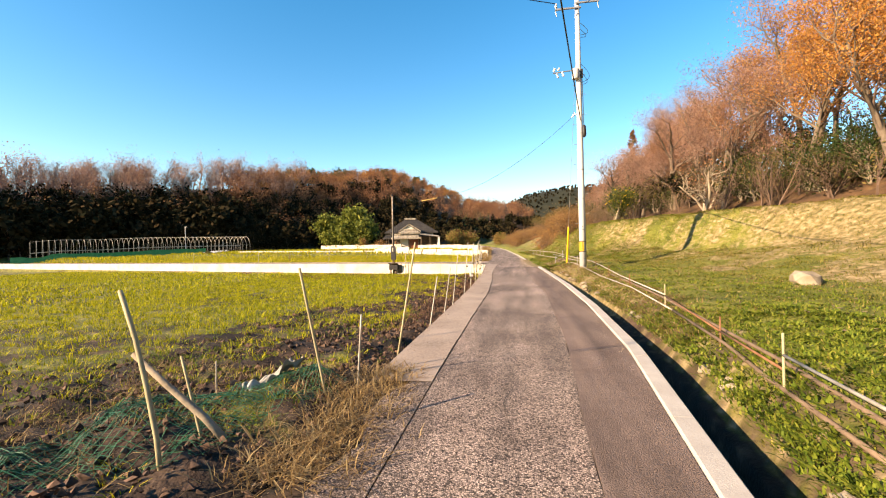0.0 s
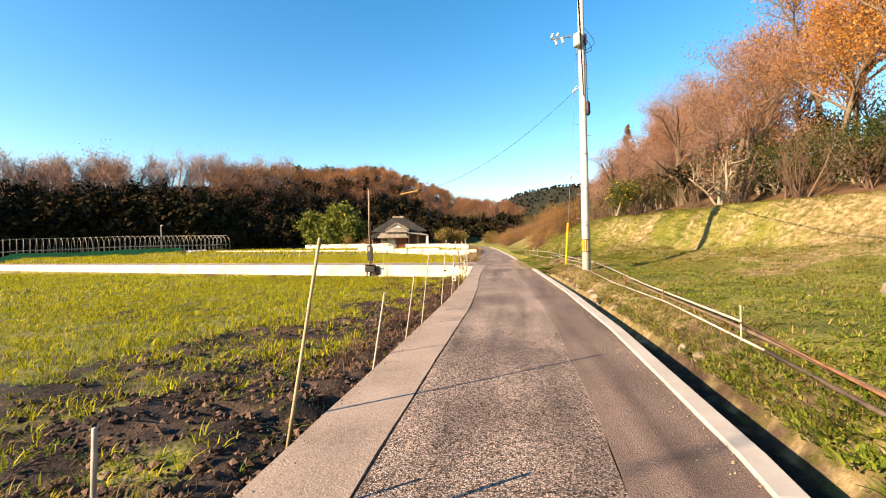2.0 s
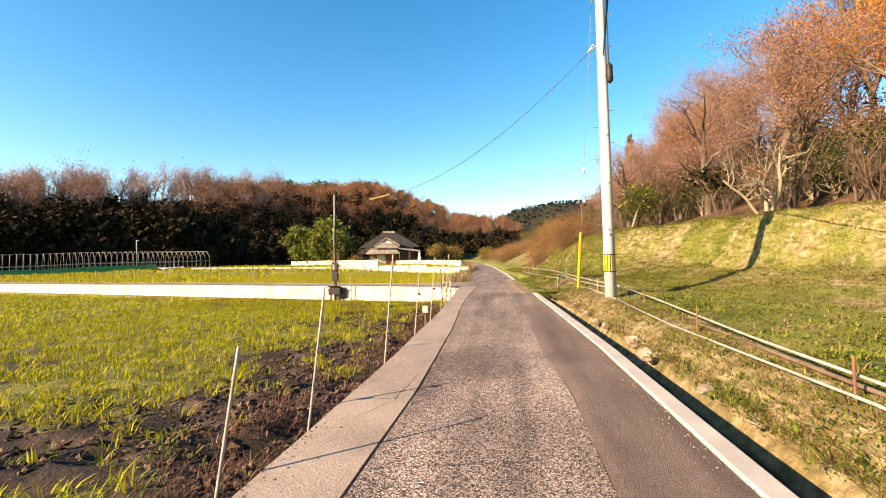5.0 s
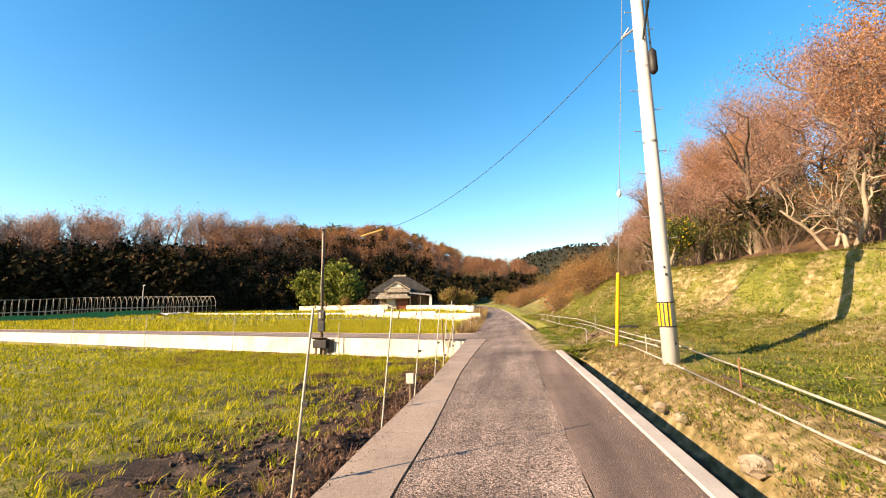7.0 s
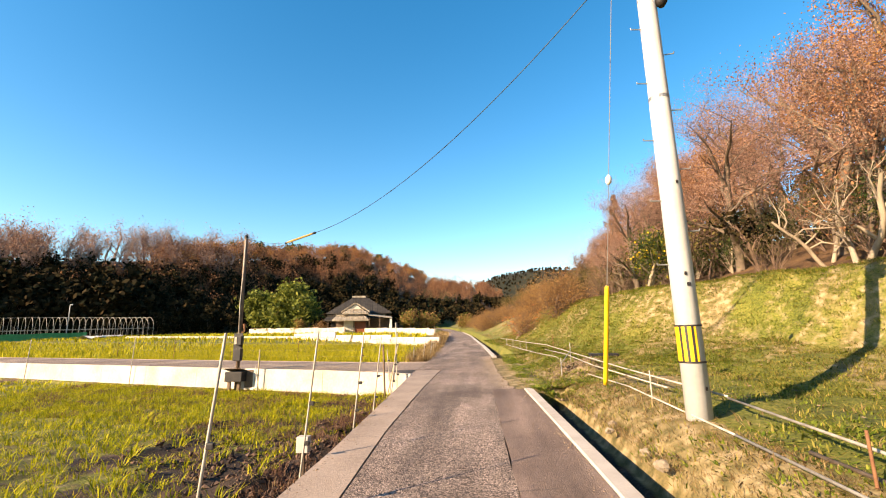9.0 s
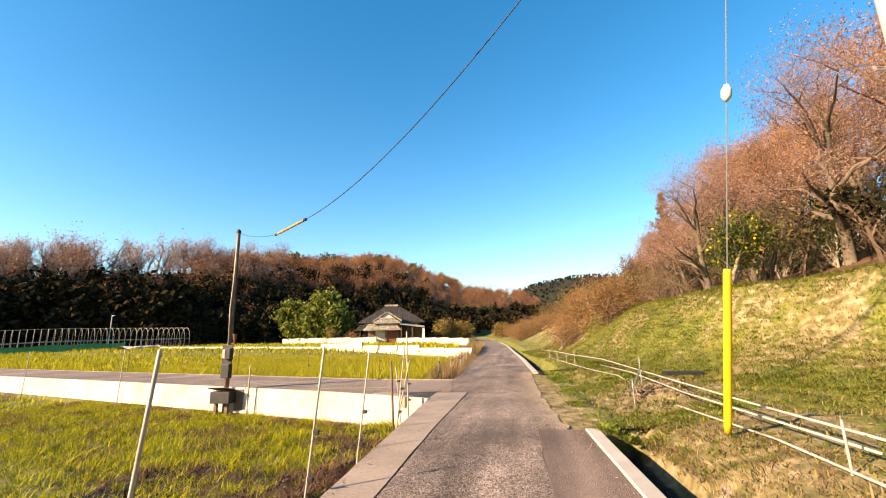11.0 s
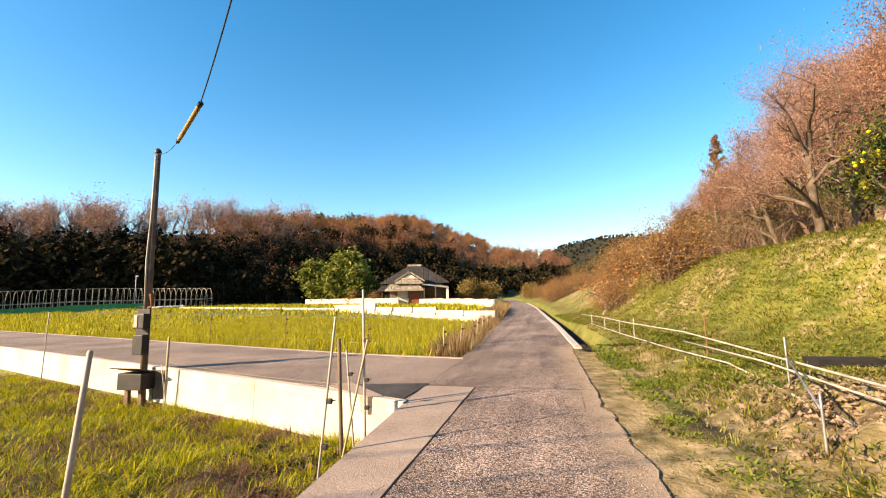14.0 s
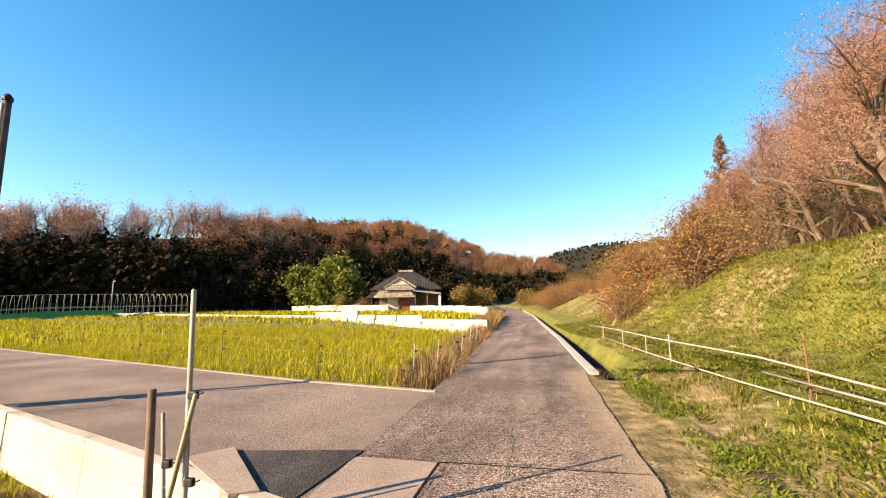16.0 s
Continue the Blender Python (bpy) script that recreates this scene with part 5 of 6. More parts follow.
bam = "leaning weathered bamboo stake in the dug soil"
stake(-2.5, 2.68, -2.77, 2.64, 1.22, "bamboo", 0.018, label=bam, bend=0.05)
stake(-2.62, 3.26, -2.80, 3.23, 0.61, "bamboo", 0.012, label=bam)
stake(-3.58, 4.66, -3.57, 4.66, 0.19, "pipe", 0.008)
stake(-2.14, 4.65, -2.26, 4.26, 1.30, "bamboo", 0.016, label=bam)
stake(-1.95, 5.04, -1.86, 5.0, 0.70, "pipe", 0.013)
stake(-1.95, 6.82, -1.61, 6.88, 1.60, "bamboo", 0.017, label=bam)
for x, y, tz in ((-1.84, 8.9, 0.92), (-1.86, 10.9, 1.02), (-1.84, 12.3, 1.36), (-1.84, 15.05, 1.74), (-1.9, 17.75, 1.76), (-1.88, 19.66, 1.78), (-1.92, 21.84, 1.77), (-2.0, 23.45, 1.68), (-2.15, 25.9, 1.75)):
    stake(x, y, x + 0.21, y + 0.03, tz, "pipe", 0.013, (0.42, 0.62) if y > 12 else ())
for x, y in ((-14.4, 31.75), (-22.0, 34.2), (-30.5, 36.9)):
    stake(x, y, x + 0.08, y, 1.85, "pipe", 0.016)
stake(-7.63, 29.5, -7.61, 29.5, 1.3, "bamboo", 0.025, label="wooden stake beside the steel pole")
stake(-7.5, 29.45, -7.72, 29.46, 0.75, "pipe", 0.012)
stake(-2.6, 27.4, -2.66, 27.4, 1.42, "timber", 0.028, label="brown angle-iron post at the wall's corner")
stake(-2.4, 27.38, -2.54, 27.38, 1.28, "pipe", 0.014, (0.8,))
stake(-2.22, 27.28, -2.25, 27.26, 2.06, "pipe", 0.017, (0.35, 0.5, 0.72))
stake(-2.55, 27.2, -2.18, 27.25, 1.43, "bamboo", 0.016, label="diagonal bamboo brace tied to a fence stake")
for x, y, h in ((-8.7, 35.2, 1.2), (-5.2, 34.1, 0.9), (-13.0, 36.6, 1.2), (-17.2, 38.0, 1.2), (-22.0, 39.5, 1.2), (-2.75, 33.5, 0.85), (-2.42, 33.9, 0.9), (-2.25, 34.9, 0.95), (-2.4, 36.5, 0.95), (-2.55, 38.6, 0.95), (-2.7, 41.0, 0.95)):
    stake(x, y, x + (0.12 if y > 33.8 and x > -3 else 0.03), y, ground_z(x, y) + h, "rust" if x < -5 else "pipe", 0.012, (0.5, 0.85))
far_line = [(-2.75, 33.5), (-5.2, 34.1), (-8.7, 35.2), (-13.0, 36.6), (-17.2, 38.0), (-22.0, 39.5)]
for (x0, y0), (x1, y1) in zip(far_line, far_line[1:]):
    for h in (0.35, 0.62, 0.9):
        wire("fence_wire", (x0, y0, ground_z(x0, y0) + h), (x1, y1, ground_z(x1, y1) + h), 0.03, 0.0016, "thin pale fence wire round the paddy", "bamboo", 8)
wire("fence_wire", (-2.24, 27.27, 0.85), (-7.6, 29.5, 0.8), 0.05, 0.0017, "thin pale fence wire sagging along the wall", "bamboo", 12)
wire("fence_wire", (-2.62, 27.4, 0.8), (-14.4, 31.75, 0.9), 0.12, 0.0017, "thin pale fence wire sagging along the wall", "bamboo", 12)
# fallen log and a white block beside the lane
log = part("log", tube(bmesh.new(), [(-2.42, 3.28, -0.12), (-2.6, 3.24, 0.1), (-2.9, 3.2, 0.36), (-3.2, 3.16, 0.64)], [0.034, 0.032, 0.027, 0.022], 9), "bark", smooth=True)
tagged(log, "weathered log propped in the dug soil", "log")
blk = part("concrete_block", box(bmesh.new(), -2.08, 20.35, 0.33, 0.16, 0.12, 0.2, 0.015), "kerb")
tagged(blk, "small pale concrete block on the road edge", "block")
part("block_post", tube(bmesh.new(), [(-2.08, 20.35, -0.3), (-2.08, 20.35, 0.25)], 0.03, 8), "timber", blk)


# ---- green crop net and white sheet on the soil ----
def net(x, y, w, d, h, seed, label):
    """A fallen net: crossing cords over bunched folds."""
    rng = np.random.default_rng(seed)
    bm = bmesh.new()
    fold = lambda u, v: (x + (u - 0.5) * w + 0.06 * noise.noise((u * 5, v * 5, seed)), y + (v - 0.5) * d, ground_z(x + (u - 0.5) * w, y + (v - 0.5) * d) + 0.03 + h * max(0, 0.35 + noise.noise((u * 3.2 + seed, v * 3.2, 0.0))) * math.sin(math.pi * u) * math.sin(math.pi * v))
    for k in range(30):
        u = k / 29
        tube(bm, [fold(u, j / 16) for j in range(17)], 0.003, 3, False)
        tube(bm, [fold(j / 16, u) for j in range(17)], 0.003, 3, False)
    return tagged(part("crop_net", bm, "net"), label, "net")


net(-3.35, 3.6, 1.9, 1.9, 0.3, 1, "bunched green crop netting on the soil")
net(-2.75, 4.75, 1.3, 1.2, 0.22, 2, "green netting dragged along the paddy edge")
net(-4.0, 2.4, 1.5, 1.5, 0.2, 3, "flat green netting over dead grass")
bm = bmesh.new()
bmesh.ops.create_grid(bm, x_segments=14, y_segments=30, size=0.5)
for v in bm.verts:
    u, w = v.co.x + 0.5, v.co.y + 0.5
    px, py = -3.1 + 0.35 * w + (u - 0.5) * (0.14 + 0.06 * w), 4.5 + 0.6 * w
    v.co = Vector((px, py, ground_z(px, py) + 0.05 + 0.16 * w * w + 0.10 * noise.noise((u * 7, w * 6, 0.3)) + 0.05 * abs(math.sin(u * 9 + w * 3))))
sheet = tagged(part("plastic_sheet", bm, "dirty", smooth=True), "crumpled white plastic sheet beside the netting", "plastic sheet")


# ---- pipe rails beside the ditch ----
def rail(pts, r, mat, label):
    pts = [Vector(p) for p in pts]
    return tagged(part("pipe_rail", tube(bmesh.new(), pts, r, 10), mat, smooth=True), label, "pipe")


def hz(x, y, h):
    return (x, y, ground_z(x, y) + h)


rail([hz(2.95, 9.3, 0.24), hz(3.15, 14, 0.2), hz(3.35, 18.0, 0.2), hz(3.45, 20.6, 0.22)], 0.015, "pipe", "long pale pipe rail above the ditch bank")
rail([hz(2.2, 1.6, 0.36), hz(2.5, 4.6, 0.34)], 0.015, "pipe", "short white pipe rail on a low stake")
rail([hz(2.72, 6.4, 0.2), hz(2.95, 9.3, 0.22)], 0.014, "rust", "rusted orange pipe length in the rail")
rail([hz(2.5, 4.6, 0.2), hz(2.72, 6.4, 0.2)], 0.014, "rust", "rusted orange pipe length in the rail")
rail([hz(2.86, 8.6, 0.05), hz(3.0, 12.0, 0.05), hz(2.95, 16, 0.05), hz(2.92, 19.5, 0.07)], 0.015, "pipe", "pale pipe lying along the top of the ditch bank")
rail([hz(2.35, 1.5, 0.05), hz(2.75, 5.0, 0.06), hz(3.1, 10, 0.05), hz(3.3, 15, 0.05), hz(3.3, 19, 0.05)], 0.022, "timber", "old brown pipe half buried along the bank")
rail([hz(2.15, 1.5, 0.05), hz(2.5, 4.8, 0.04), hz(2.7, 6.2, 0.05), hz(2.86, 8.6, 0.05)], 0.022, "timber", "old brown pipe lying along the ditch bank")
rail([hz(3.45, 20.6, 0.24), hz(3.2, 24, 0.26), hz(3.05, 28.5, 0.30), hz(2.75, 32, 0.34), hz(2.1, 35, 0.36), hz(1.75, 38, 0.36), hz(1.3, 41, 0.34)], 0.014, "pipe", "white pipe handrail along the verge")
rail([hz(3.25, 22, 0.13), hz(3.05, 26, 0.15), hz(2.9, 29, 0.18), hz(2.62, 31.6, 0.2)], 0.013, "pipe", "white middle pipe rail along the verge")
rail([hz(2.92, 19.5, 0.07), hz(2.95, 23, 0.05), hz(2.85, 27, 0.06), hz(2.72, 29.7, 0.05), hz(2.42, 32, 0.06), hz(1.95, 35, 0.08), hz(1.5, 39, 0.08)], 0.013, "pipe", "white lower pipe rail near the ground")
for x, y, h, mat in ((2.5, 4.6, 0.55, "bamboo"), (2.72, 6.4, 0.4, "rust"), (2.95, 9.3, 0.45, "bamboo"), (3.0, 12.2, 0.4, "rust"), (3.12, 15.4, 0.4, "rust"), (3.2, 18.2, 0.4, "rust"), (3.0, 22.0, 0.45, "pipe"), (2.36, 26.6, 0.5, "steel"), (2.98, 28.5, 0.58, "steel"), (2.85, 31.0, 0.75, "rust"), (2.15, 34.1, 0.55, "pipe"), (1.98, 35.3, 0.42, "pipe"), (1.75, 36.8, 0.42, "pipe"), (1.55, 39.0, 0.42, "pipe")):
    stake(x, y, x, y, ground_z(x, y) + h, mat, 0.013, label="short stake holding the pipe rails")
rail([hz(2.36, 26.6, 0.35), hz(2.98, 28.5, 0.34)], 0.012, "steel", "short brace pipe between two rail posts")
box_cover = part("culvert_cover", box(bmesh.new(), 4.3, 29.8, ground_z(4.3, 29.8) + 0.03, 0.9, 0.4, 0.1, 0.01), "dark")
tagged(box_cover, "dark iron culvert cover in the grass", "culvert cover")


# ---- greenhouse frame across the fields ----
def build_greenhouse():
    top = empty("greenhouse_frame", -60, 66, 0, "bare hooped greenhouse frame of pale steel tube", "greenhouse")
    y0, y1, n = 59.0, 86.5, 46
    ridge = []
    for k in range(n):
        y = y0 + (y1 - y0) * k / (n - 1)
        x = -79.0 + 20.4 * k / (n - 1)
        z = ground_z(x, y)
        ax, ay = 2.9 * 0.803, -2.9 * 0.596
        pts = [(x + 60 - ax, y - 66 - ay, z), (x + 60 - ax, y - 66 - ay, z + 1.4)] + [(x + 60 - ax * math.cos(math.pi * j / 10), y - 66 - ay * math.cos(math.pi * j / 10), z + 1.4 + 1.9 * math.sin(math.pi * j / 10)) for j in range(1, 10)] + [(x + 60 + ax, y - 66 + ay, z + 1.4), (x + 60 + ax, y - 66 + ay, z)]
        part("hoop", tube(bmesh.new(), pts, 0.035, 5, False), "pipe", top)
        ridge.append((x + 60, y - 66, z))
    for q, dz in ((0, 3.3), (-1, 1.4), (1, 1.4)):
        dx, dy = q * 2.9 * 0.803, -q * 2.9 * 0.596
        part("purlin", tube(bmesh.new(), [(x + dx, y + dy, z + dz) for x, y, z in ridge[::5]], 0.03, 5), "pipe", top)
    band = bmesh.new()
    prev = None
    for k in range(24):
        y = 54 + 22 * k / 23
        x = -76.0 + 16.0 * k / 23
        z = ground_z(x, y)
        now = (band.verts.new((x, y, z - 0.1)), band.verts.new((x, y, z + 0.95 + 0.06 * math.sin(k * 1.7))))
        if prev:
            band.faces.new((prev[0], now[0], now[1], prev[1]))
        prev = now
    tagged(part("windbreak_net", band, "greenstrip"), "low green windbreak net before the greenhouse", "net")
    bm = bmesh.new()
    bmesh.ops.create_grid(bm, x_segments=30, y_segments=6, size=0.5)
    for v in bm.verts:
        px, py = -58.5 + v.co.y * 2.2 - v.co.x * 6, 77 + v.co.x * 13
        v.co = Vector((px, py, ground_z(px, py) + 0.25 + 0.45 * noise.noise((v.co.x * 9, v.co.y * 4, 2.0))))
    tagged(part("plastic_sheet", bm, "white", smooth=True), "long white plastic sheet heaped beside the greenhouse", "plastic sheet")
    for x, y, h in ((-69.4, 81.8, 5.6), (-84, 57, 5.0)):
        z = ground_z(x, y)
        pole = tagged(part("field_pole", tube(bmesh.new(), [(x, y, z - 0.2), (x, y, z + h)], 0.07, 8), "pole"), "slim grey pole beyond the greenhouse", "pole")
        part("lamp_head", box(bmesh.new(), x + 0.2, y, z + h, 0.5, 0.15, 0.12, 0.02), "pole", pole)


build_greenhouse()


# ---- farmhouse behind its garden wall ----
def hip_roof(bm, x0, x1, y0, y1, z0, z1, inset, over=0.5):
    """A tiled roof between eaves z0 and ridge z1, ridge along x."""
    x0, x1, y0, y1 = x0 - over, x1 + over, y0 - over, y1 + over
    ym = (y0 + y1) / 2
    lo = [(x0, y0), (x1, y0), (x1, y1), (x0, y1)]
    for dz in (0.0, -0.18):
        c = [bm.verts.new((x, y, z0 + dz)) for x, y in lo]
        r = [bm.verts.new((x0 + inset, ym, z1 + dz)), bm.verts.new((x1 - inset, ym, z1 + dz))]
        for q in ((c[0], c[1], r[1], r[0]), (c[1], c[2], r[1]), (c[2], c[3], r[0], r[1]), (c[3], c[0], r[0])):
            bm.faces.new(q if dz == 0 else q[::-1])
        if dz == 0:
            up = c
    for k in range(4):
        bm.faces.new((up[k], c[k], c[(k + 1) % 4], up[(k + 1) % 4]))
    tube(bm, [(x0 + inset, ym, z1 + 0.08), (x1 - inset, ym, z1 + 0.08)], 0.16, 6)
    # tile courses down both slopes
    n = int((x1 - x0) / 0.45)
    for k in range(1, n):
        x = x0 + (x1 - x0) * k / n
        for ya in (y0, y1):
            t = min(1.0, (x - x0) / max(inset, 0.01), (x1 - x) / max(inset, 0.01))
            tube(bm, [(x, ya, z0 + 0.03), (x, ya + (ym - ya) * t, z0 + (z1 - z0) * t + 0.03)], 0.06, 4, False)
    bmesh.ops.recalc_face_normals(bm, faces=bm.faces)
    return bm


def gable_roof(bm, x0, x1, y0, y1, z0, z1, over=0.5):
    """A tiled roof with its ridge along y and gables front and back."""
    x0, x1, y0, y1 = x0 - over, x1 + over, y0 - over, y1 + over
    xm = (x0 + x1) / 2
    prof = [(x0, z0), (xm, z1), (x1, z0), (x1, z0 - 0.2), (xm, z1 - 0.2), (x0, z0 - 0.2)]
    a = [bm.verts.new((x, y0, z)) for x, z in prof]
    b = [bm.verts.new((x, y1, z)) for x, z in prof]
    for k in range(6):
        bm.faces.new((a[k], a[(k + 1) % 6], b[(k + 1) % 6], b[k]))
    bm.faces.new((a[0], a[5], a[4], a[1]))
    bm.faces.new((a[1], a[4], a[3], a[2]))
    bm.faces.new((b[0], b[1], b[4], b[5]))
    bm.faces.new((b[1], b[2], b[3], b[4]))
    n = int((y1 - y0) / 0.45)
    for k in range(n + 1):
        y = y0 + (y1 - y0) * k / n
        for xa in (x0, x1):
            tube(bm, [(xa, y, z0 + 0.03), (xm, y, z1 + 0.03)], 0.06, 4, False)
    tube(bm, [(xm, y0, z1 + 0.1), (xm, y1, z1 + 0.1)], 0.17, 6)
    bmesh.ops.recalc_face_normals(bm, faces=bm.faces)
    return bm


def window(parent, x, y, z, w, h):
    fr = part("window", box(bmesh.new(), x, y, z, w, 0.1, h, 0.01), "timber", parent)
    for k in range(2):
        part("pane", box(bmesh.new(), x - w / 4 + k * w / 2, y - 0.055, z, w / 2 - 0.08, 0.02, h - 0.12), "dark", fr)
    return fr


def build_house():
    z = ground_z(-22.0, 90) - 0.1
    gate = empty("gatehouse", -21.4, 88.6, z, "old tiled gatehouse with cream gable and red-brown door", "house", rz=15)
    part("wall", box(bmesh.new(), -0.5, 2.2, 1.8, 3.9, 4.4, 3.6), "plaster", gate)
    part("side_wall", box(bmesh.new(), -3.1, 2.4, 1.1, 1.3, 3.6, 2.2), "timber", gate, "dark boarded side bay")
    bm = bmesh.new()
    q = [bm.verts.new(p) for p in ((-1.9, -0.02, 3.95), (0.9, -0.02, 3.95), (-0.5, -0.02, 5.0), (-1.9, 0.2, 3.95), (0.9, 0.2, 3.95), (-0.5, 0.2, 5.0))]
    for f in ((0, 1, 2), (5, 4, 3), (0, 3, 4, 1), (1, 4, 5, 2), (2, 5, 3, 0)):
        bm.faces.new([q[k] for k in f])
    part("gable", bm, "plaster", gate)
    part("roof", gable_roof(bmesh.new(), -2.45, 1.45, 0.2, 4.3, 3.75, 5.3, 0.45), "oldtile", gate, "weathered tiled roof, paled as if sunlit")
    part("roof_skirt", hip_roof(bmesh.new(), -2.5, 1.5, -0.75, 0.5, 3.42, 3.98, 0.9, 0.25), "oldtile", gate)
    part("ridge_cap", box(bmesh.new(), -0.5, -0.2, 5.42, 0.42, 0.5, 0.3, 0.06), "rooftile", gate)
    part("canopy", hip_roof(bmesh.new(), -4.1, 1.5, -1.2, 0.1, 2.3, 2.95, 0.6, 0.25), "oldtile", gate)
    window(gate, -1.2, -0.04, 3.15, 1.2, 0.42)
    part("beam", box(bmesh.new(), -0.5, -0.05, 2.98, 3.95, 0.12, 0.16, 0.01), "timber", gate)
    door = part("door", box(bmesh.new(), 0.35, -0.08, 1.0, 1.9, 0.1, 2.1, 0.01), "door", gate, "red-brown plank door")
    for k in range(5):
        part("plank", box(bmesh.new(), -0.4 + k * 0.37, -0.15, 1.0, 0.33, 0.04, 2.0, 0.005), "door", door)
    for x in (-0.72, 1.42):
        part("post", box(bmesh.new(), x, -0.25, 1.35, 0.2, 0.2, 2.7, 0.01), "timber", gate)
    shed = empty("open_shed", -17.3, 88.2, z, "open farm shed with a pale lean-to roof", "shed", rz=15)
    bm = bmesh.new()
    q = [bm.verts.new(p) for p in ((-2.2, -0.4, 3.1), (1.9, -0.4, 2.55), (1.9, 3.4, 2.9), (-2.2, 3.4, 3.45), (-2.2, -0.4, 2.98), (1.9, -0.4, 2.43), (1.9, 3.4, 2.78), (-2.2, 3.4, 3.33))]
    for f in ((0, 1, 2, 3), (7, 6, 5, 4), (0, 4, 5, 1), (1, 5, 6, 2), (2, 6, 7, 3), (3, 7, 4, 0)):
        bm.faces.new([q[k] for k in f])
    part("roof", bm, "oldtile", shed)
    part("back_wall", box(bmesh.new(), -0.1, 3.2, 1.35, 3.9, 0.12, 2.7), "timber", shed)
    part("side_wall", box(bmesh.new(), 1.7, 1.5, 1.2, 0.35, 3.4, 2.4, 0.01), "white", shed)
    part("side_wall", box(bmesh.new(), -2.0, 1.5, 1.3, 0.12, 3.4, 2.6), "timber", shed)
    part("post", box(bmesh.new(), -0.2, -0.2, 1.35, 0.12, 0.12, 2.7), "timber", shed)
    main = empty("farmhouse", -22.9, 94.5, z, "large old farmhouse with a dark tiled hipped roof", "house", rz=15)
    part("wall", box(bmesh.new(), 0, 3.2, 1.9, 10.2, 6.0, 3.8), "timber", main)
    part("wall", box(bmesh.new(), 0, 0.14, 3.2, 9.6, 0.1, 0.8), "plaster", main)
    part("roof", hip_roof(bmesh.new(), -5.4, 5.4, 0.0, 6.4, 3.8, 6.9, 4.6, 0.6), "rooftile", main, "dark grey tiled roof")
    part("ridge_cap", box(bmesh.new(), -0.2, 3.2, 7.08, 2.6, 0.4, 0.36, 0.06), "oldtile", main, "pale mortared ridge")
    part("canopy", hip_roof(bmesh.new(), -6.2, 4.6, -1.4, 0.3, 2.5, 3.1, 0.6, 0.2), "rooftile", main)
    for x in (-4.4, -2.2, 3.8):
        window(main, x, 0.12, 1.5, 1.6, 1.6)
    for k in range(4):
        part("post", box(bmesh.new(), -5.6 + k * 3.2, -1.2, 1.25, 0.14, 0.14, 2.5), "timber", main)
    # garden wall of pale blocks
    runs = [((-45.5, 96.5), (-23.3, 87.2)), ((-19.6, 86.4), (-11.8, 80.0)), ((-11.8, 80.0), (-5.6, 67.0))]
    top = empty("garden_wall", -23.3, 87.2, 0, "low whitewashed block wall before the farmhouse", "wall")
    tagged(top, kind="structure")
    for (x0, y0), (x1, y1) in runs:
        d = Vector((x1 - x0, y1 - y0, 0))
        n = max(1, int(d.length / 1.95))
        a = math.atan2(d.y, d.x)
        for k in range(n):
            p = Vector((x0, y0, 0)) + d * ((k + 0.5) / n)
            zz = ground_z(p.x, p.y)
            hgt = (0.95 if x0 < -20 else 0.8) + 0.03 * ((k * 7) % 3)
            ob = part("wall_panel", box(bmesh.new(), p.x, p.y, zz + hgt / 2 - 0.15, d.length / n - 0.012, 0.18, hgt + 0.3, 0.012, Matrix.Rotation(a, 4, "Z")), "oldwall", top)
            ob.matrix_parent_inverse = top.matrix_world.inverted()
    # loose pale panels at the terrace edge
    for k in range(8):
        t = k / 7
        x, y = -3.9 - 15.2 * t, 46.9 + 12.6 * t
        hgt = (0.55, 0.48, 0.6, 0.5, 0.42, 0.85, 0.6, 0.5)[k]
        ob = empty("concrete_slab", 0, 0, 0, "pale weathered concrete slab edging the upper terrace", "slab", "slabs along the terrace")
        part("footing", box(bmesh.new(), 0, 0.06, 0.10, 2.8, 0.24, 0.36, 0.02), "oldwall", ob, "stained lower course")
        part("panel", box(bmesh.new(), 0, 0, 0.29 + hgt * 0.3, 2.72, 0.14, hgt * 0.6, 0.02), "oldwall", ob)
        ob.matrix_world = pose(x, y, ground_z(x, y) + 0.04, 0, 0, 140 + 2 * math.sin(k * 1.3))
    edge = part("terrace_edge", tube(bmesh.new(), [(x, y, ground_z(x, y) + 0.2) for x, y in ((-20, 60), (-34, 66), (-50, 72))], 0.14, 6), "kerb")
    tagged(edge, "low pale edging of the upper terrace", "edging")


build_house()
pine = tree("pine_tree", 131, "broad green garden pine beside the farmhouse", "tree", leaf="pineleaf", count=7000, size=0.26, spread=0.55, height=9.5, trunk_r=0.2, levels=2, forks=16, lift=0.35, wander=0.2, first=0.05, ratio=0.5, group="garden trees by the house")
stand(pine, -39.6, 97.0, 0, 1.4)
again(pine, -35.6, 95.5, 120, 1.42)
again(pine, -42.6, 98.0, 220, 1.2)
garden = tree("garden_tree", 137, "olive-brown garden tree by the house", "tree", leaf="bramble", count=2600, size=0.2, spread=0.5, height=6.5, trunk_r=0.12, levels=2, forks=9, lift=0.5, wander=0.25, first=0.1, ratio=0.6, second=("pineleaf", 1400), stems=3, group="garden trees by the house")
stand(garden, -12.8, 92, 0, 0.75)
again(garden, -10.2, 93.5, 100, 0.68)
again(garden, -33.5, 92, 200, 0.5)
again(garden, -3.6, 105, 40, 0.6)
again(bramble, -29.5, 91, 0, 1.2)


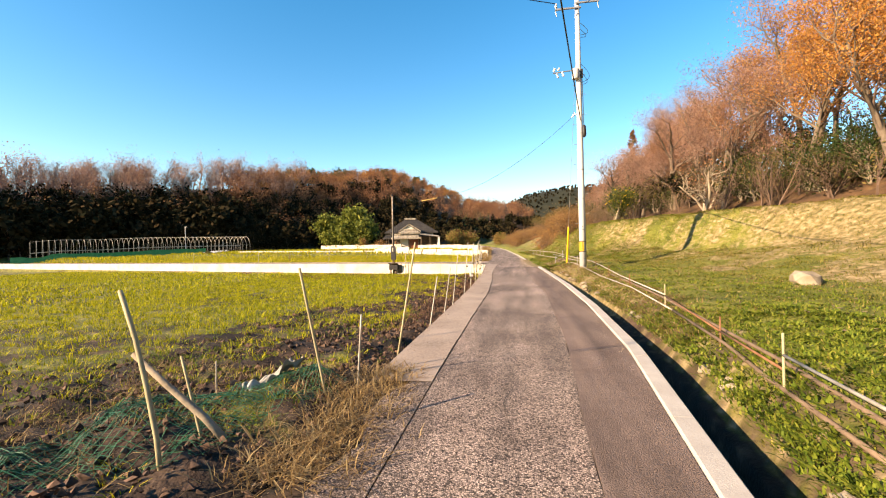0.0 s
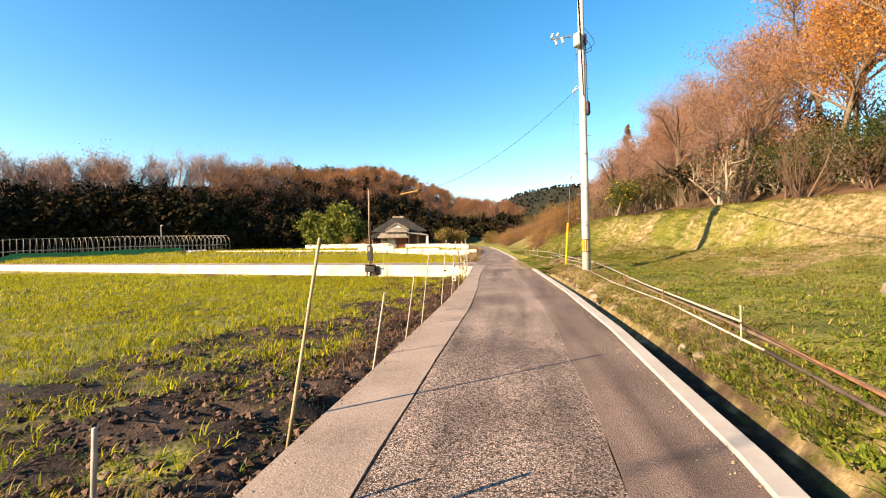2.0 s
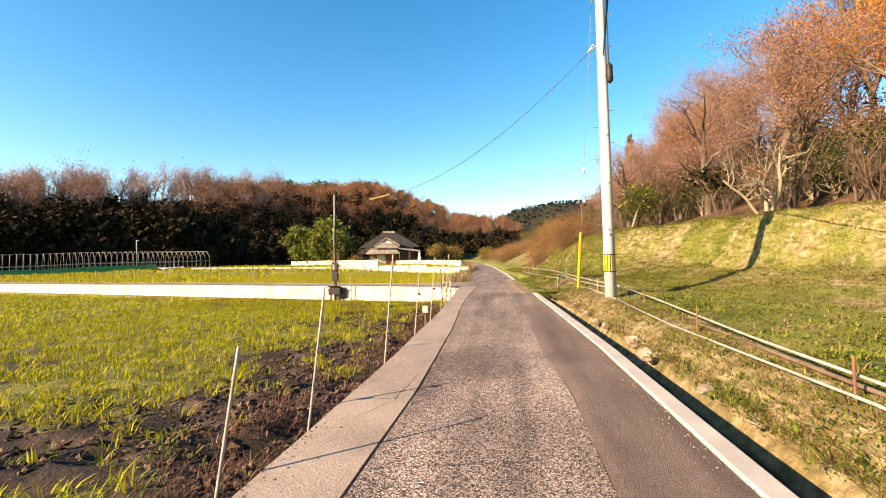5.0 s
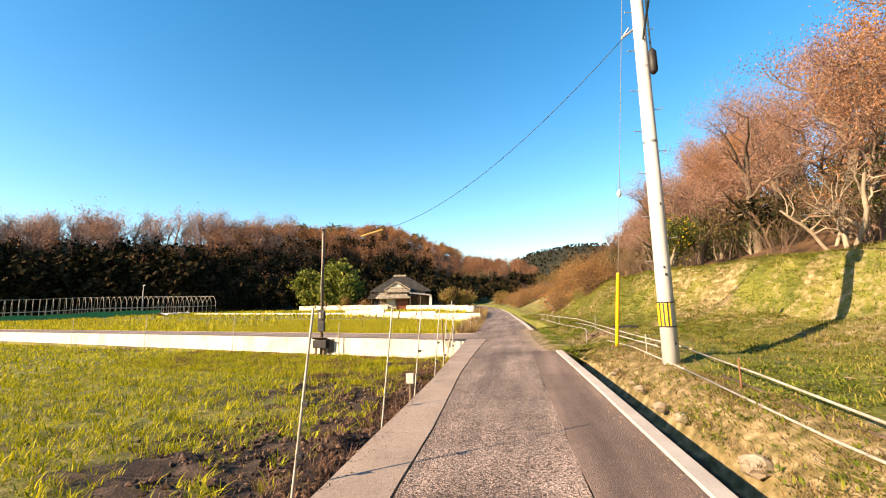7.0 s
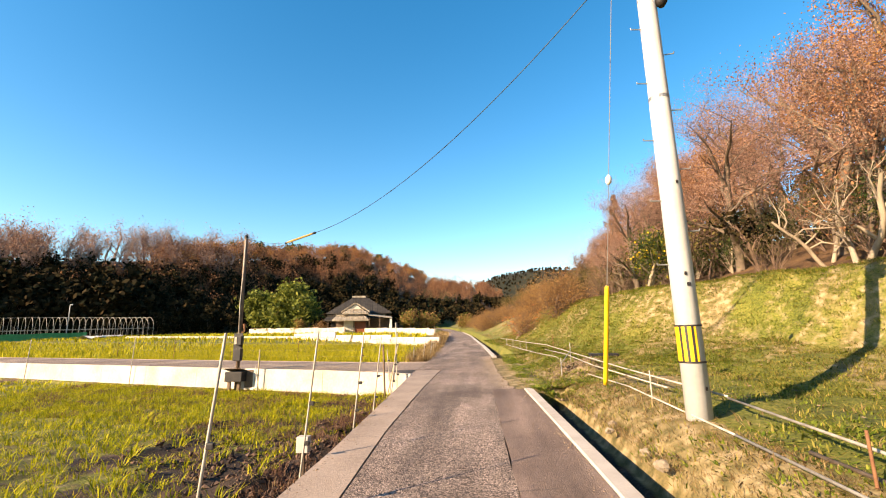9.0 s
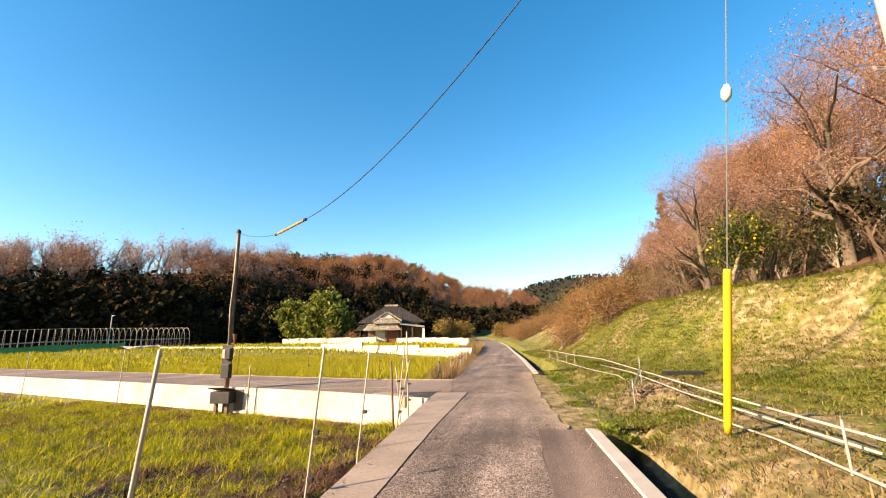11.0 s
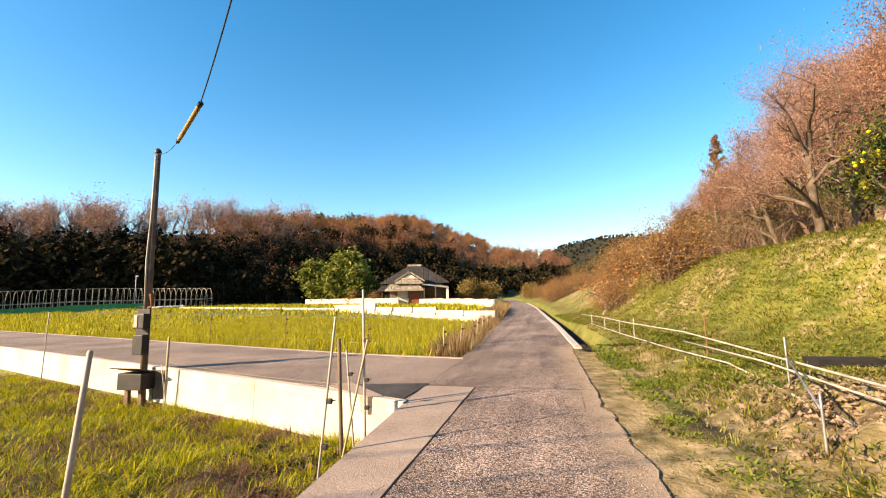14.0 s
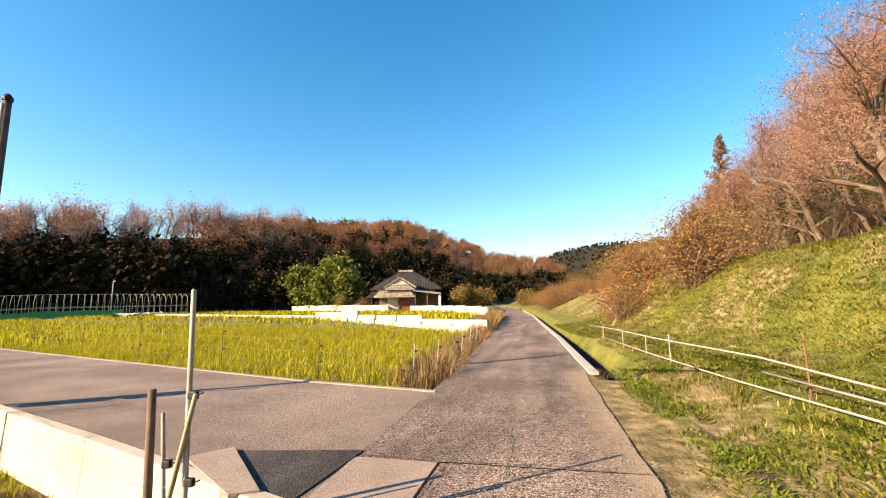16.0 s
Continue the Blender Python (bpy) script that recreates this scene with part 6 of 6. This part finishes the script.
# ---- wear on the paving: cracks, joints and grit ----
def crack(pts, w, label, z=0.010):
    """A narrow dark crack with a wandering, uneven width."""
    rng = np.random.default_rng(int(abs(pts[0][0] * 100 + pts[0][1] * 10)))
    bm = bmesh.new()
    fine = []
    for (x0, y0), (x1, y1) in zip(pts, pts[1:]):
        n = max(3, int(math.hypot(x1 - x0, y1 - y0) / 0.08))
        fine += [(x0 + (x1 - x0) * k / n + rng.normal(0, 0.012), y0 + (y1 - y0) * k / n + rng.normal(0, 0.012)) for k in range(n)]
    fine.append(pts[-1])
    prev = None
    for k, (x, y) in enumerate(fine):
        x1, y1 = fine[min(k + 1, len(fine) - 1)]
        x0, y0 = fine[max(k - 1, 0)]
        d = Vector((-(y1 - y0), x1 - x0, 0)).normalized() * w * 0.45 * (0.35 + rng.random()) * (0.25 if k in (0, len(fine) - 1) else 1)
        now = [bm.verts.new((x + d.x * q, y + d.y * q, road_z(y) + z)) for q in (1, -1)]
        if prev:
            bm.faces.new((prev[0], prev[1], now[1], now[0]))
        prev = now
    bmesh.ops.recalc_face_normals(bm, faces=bm.faces)
    return tagged(part("road_crack", bm, "asphalt_dark"), label, "crack", kind="structure")


for pts, w in (([(-0.1, 5.2), (-0.05, 4.7), (-0.15, 4.3), (-0.12, 3.9)], 0.009), ([(-0.15, 4.5), (-0.35, 4.25)], 0.006), ([(-0.2, 7.0), (0.5, 7.3)], 0.008),
               ([(-1.3, 12.0), (-1.0, 12.6), (-0.95, 13.6)], 0.006), ([(-0.55, 25.0), (-0.42, 26.0), (-0.3, 27.4), (-0.35, 28.6)], 0.008), ([(-1.5, 24.0), (-1.2, 25.4)], 0.006),
               ([(-1.15, 28.2), (-1.02, 28.9)], 0.012), ([(-1.9, 29.05), (-1.1, 29.0), (-0.3, 29.06), (0.55, 29.0)], 0.012), ([(-0.5, 28.7), (-0.48, 29.6), (-0.55, 30.2)], 0.01),
               ([(0.2, 15.0), (0.3, 17.5), (0.25, 20.0)], 0.005), ([(-1.2, 31.9), (-0.4, 30.2), (-0.2, 29.4)], 0.008)):
    crack(pts, w, "dark crack in the worn paving")
wander = np.random.default_rng(404)
for y in (5.9, 7.7, 9.4, 11.1, 13.3, 14.6, 16.9, 18.8, 21.3, 23.2, 26.3, 30.8, 33.0):
    x0, x1 = wander.uniform(-0.85, -0.3), wander.uniform(0.35, 1.1)
    if x1 - x0 > 0.7:
        lean = wander.uniform(-0.15, 0.35)
        crack([(x0 + (x1 - x0) * k / 5, y + lean * k / 5 + wander.normal(0, 0.06)) for k in range(6)], 0.009, "dark crack wandering across the lane")
for y in (8.6, 12.6, 16.6, 20.6, 24.6):
    crack([(left_x(y) + 0.02, y), (crack_x(y) - 0.05, y + 0.03)], 0.006, "joint across the concrete road edge", 0.016)

grit = []
for i in range(2600):
    y = g.uniform(0.5, 36)
    if y < 6:
        x = left_x(y) + abs(g.normal(0, 0.45)) - 0.1
    elif y < 24.8:
        x = left_x(y) + abs(g.normal(0, 0.12)) if g.random() < 0.5 else kerb_x(y) - abs(g.normal(0, 0.1))
    else:
        x = edge_x(y) - abs(g.normal(0, 0.28)) + 0.1
    grit.append((x, y, road_z(y) + 0.008, g.uniform(0.004, 0.014)))
clods("grit", grit, "sandclod", "loose grit and soil crumbs on the paving", 5)
clods("dry_leaves", [(x, y, ground_z(x, y) + 0.03, g.uniform(0.02, 0.05)) for x, y in zip(g.uniform(4, 13, 1500), g.uniform(6, 40, 1500)) if x < lerp(y, BROW) + 1], "sandclod", "fallen leaves and crumbs scattered on the bank", 6, 0.25)
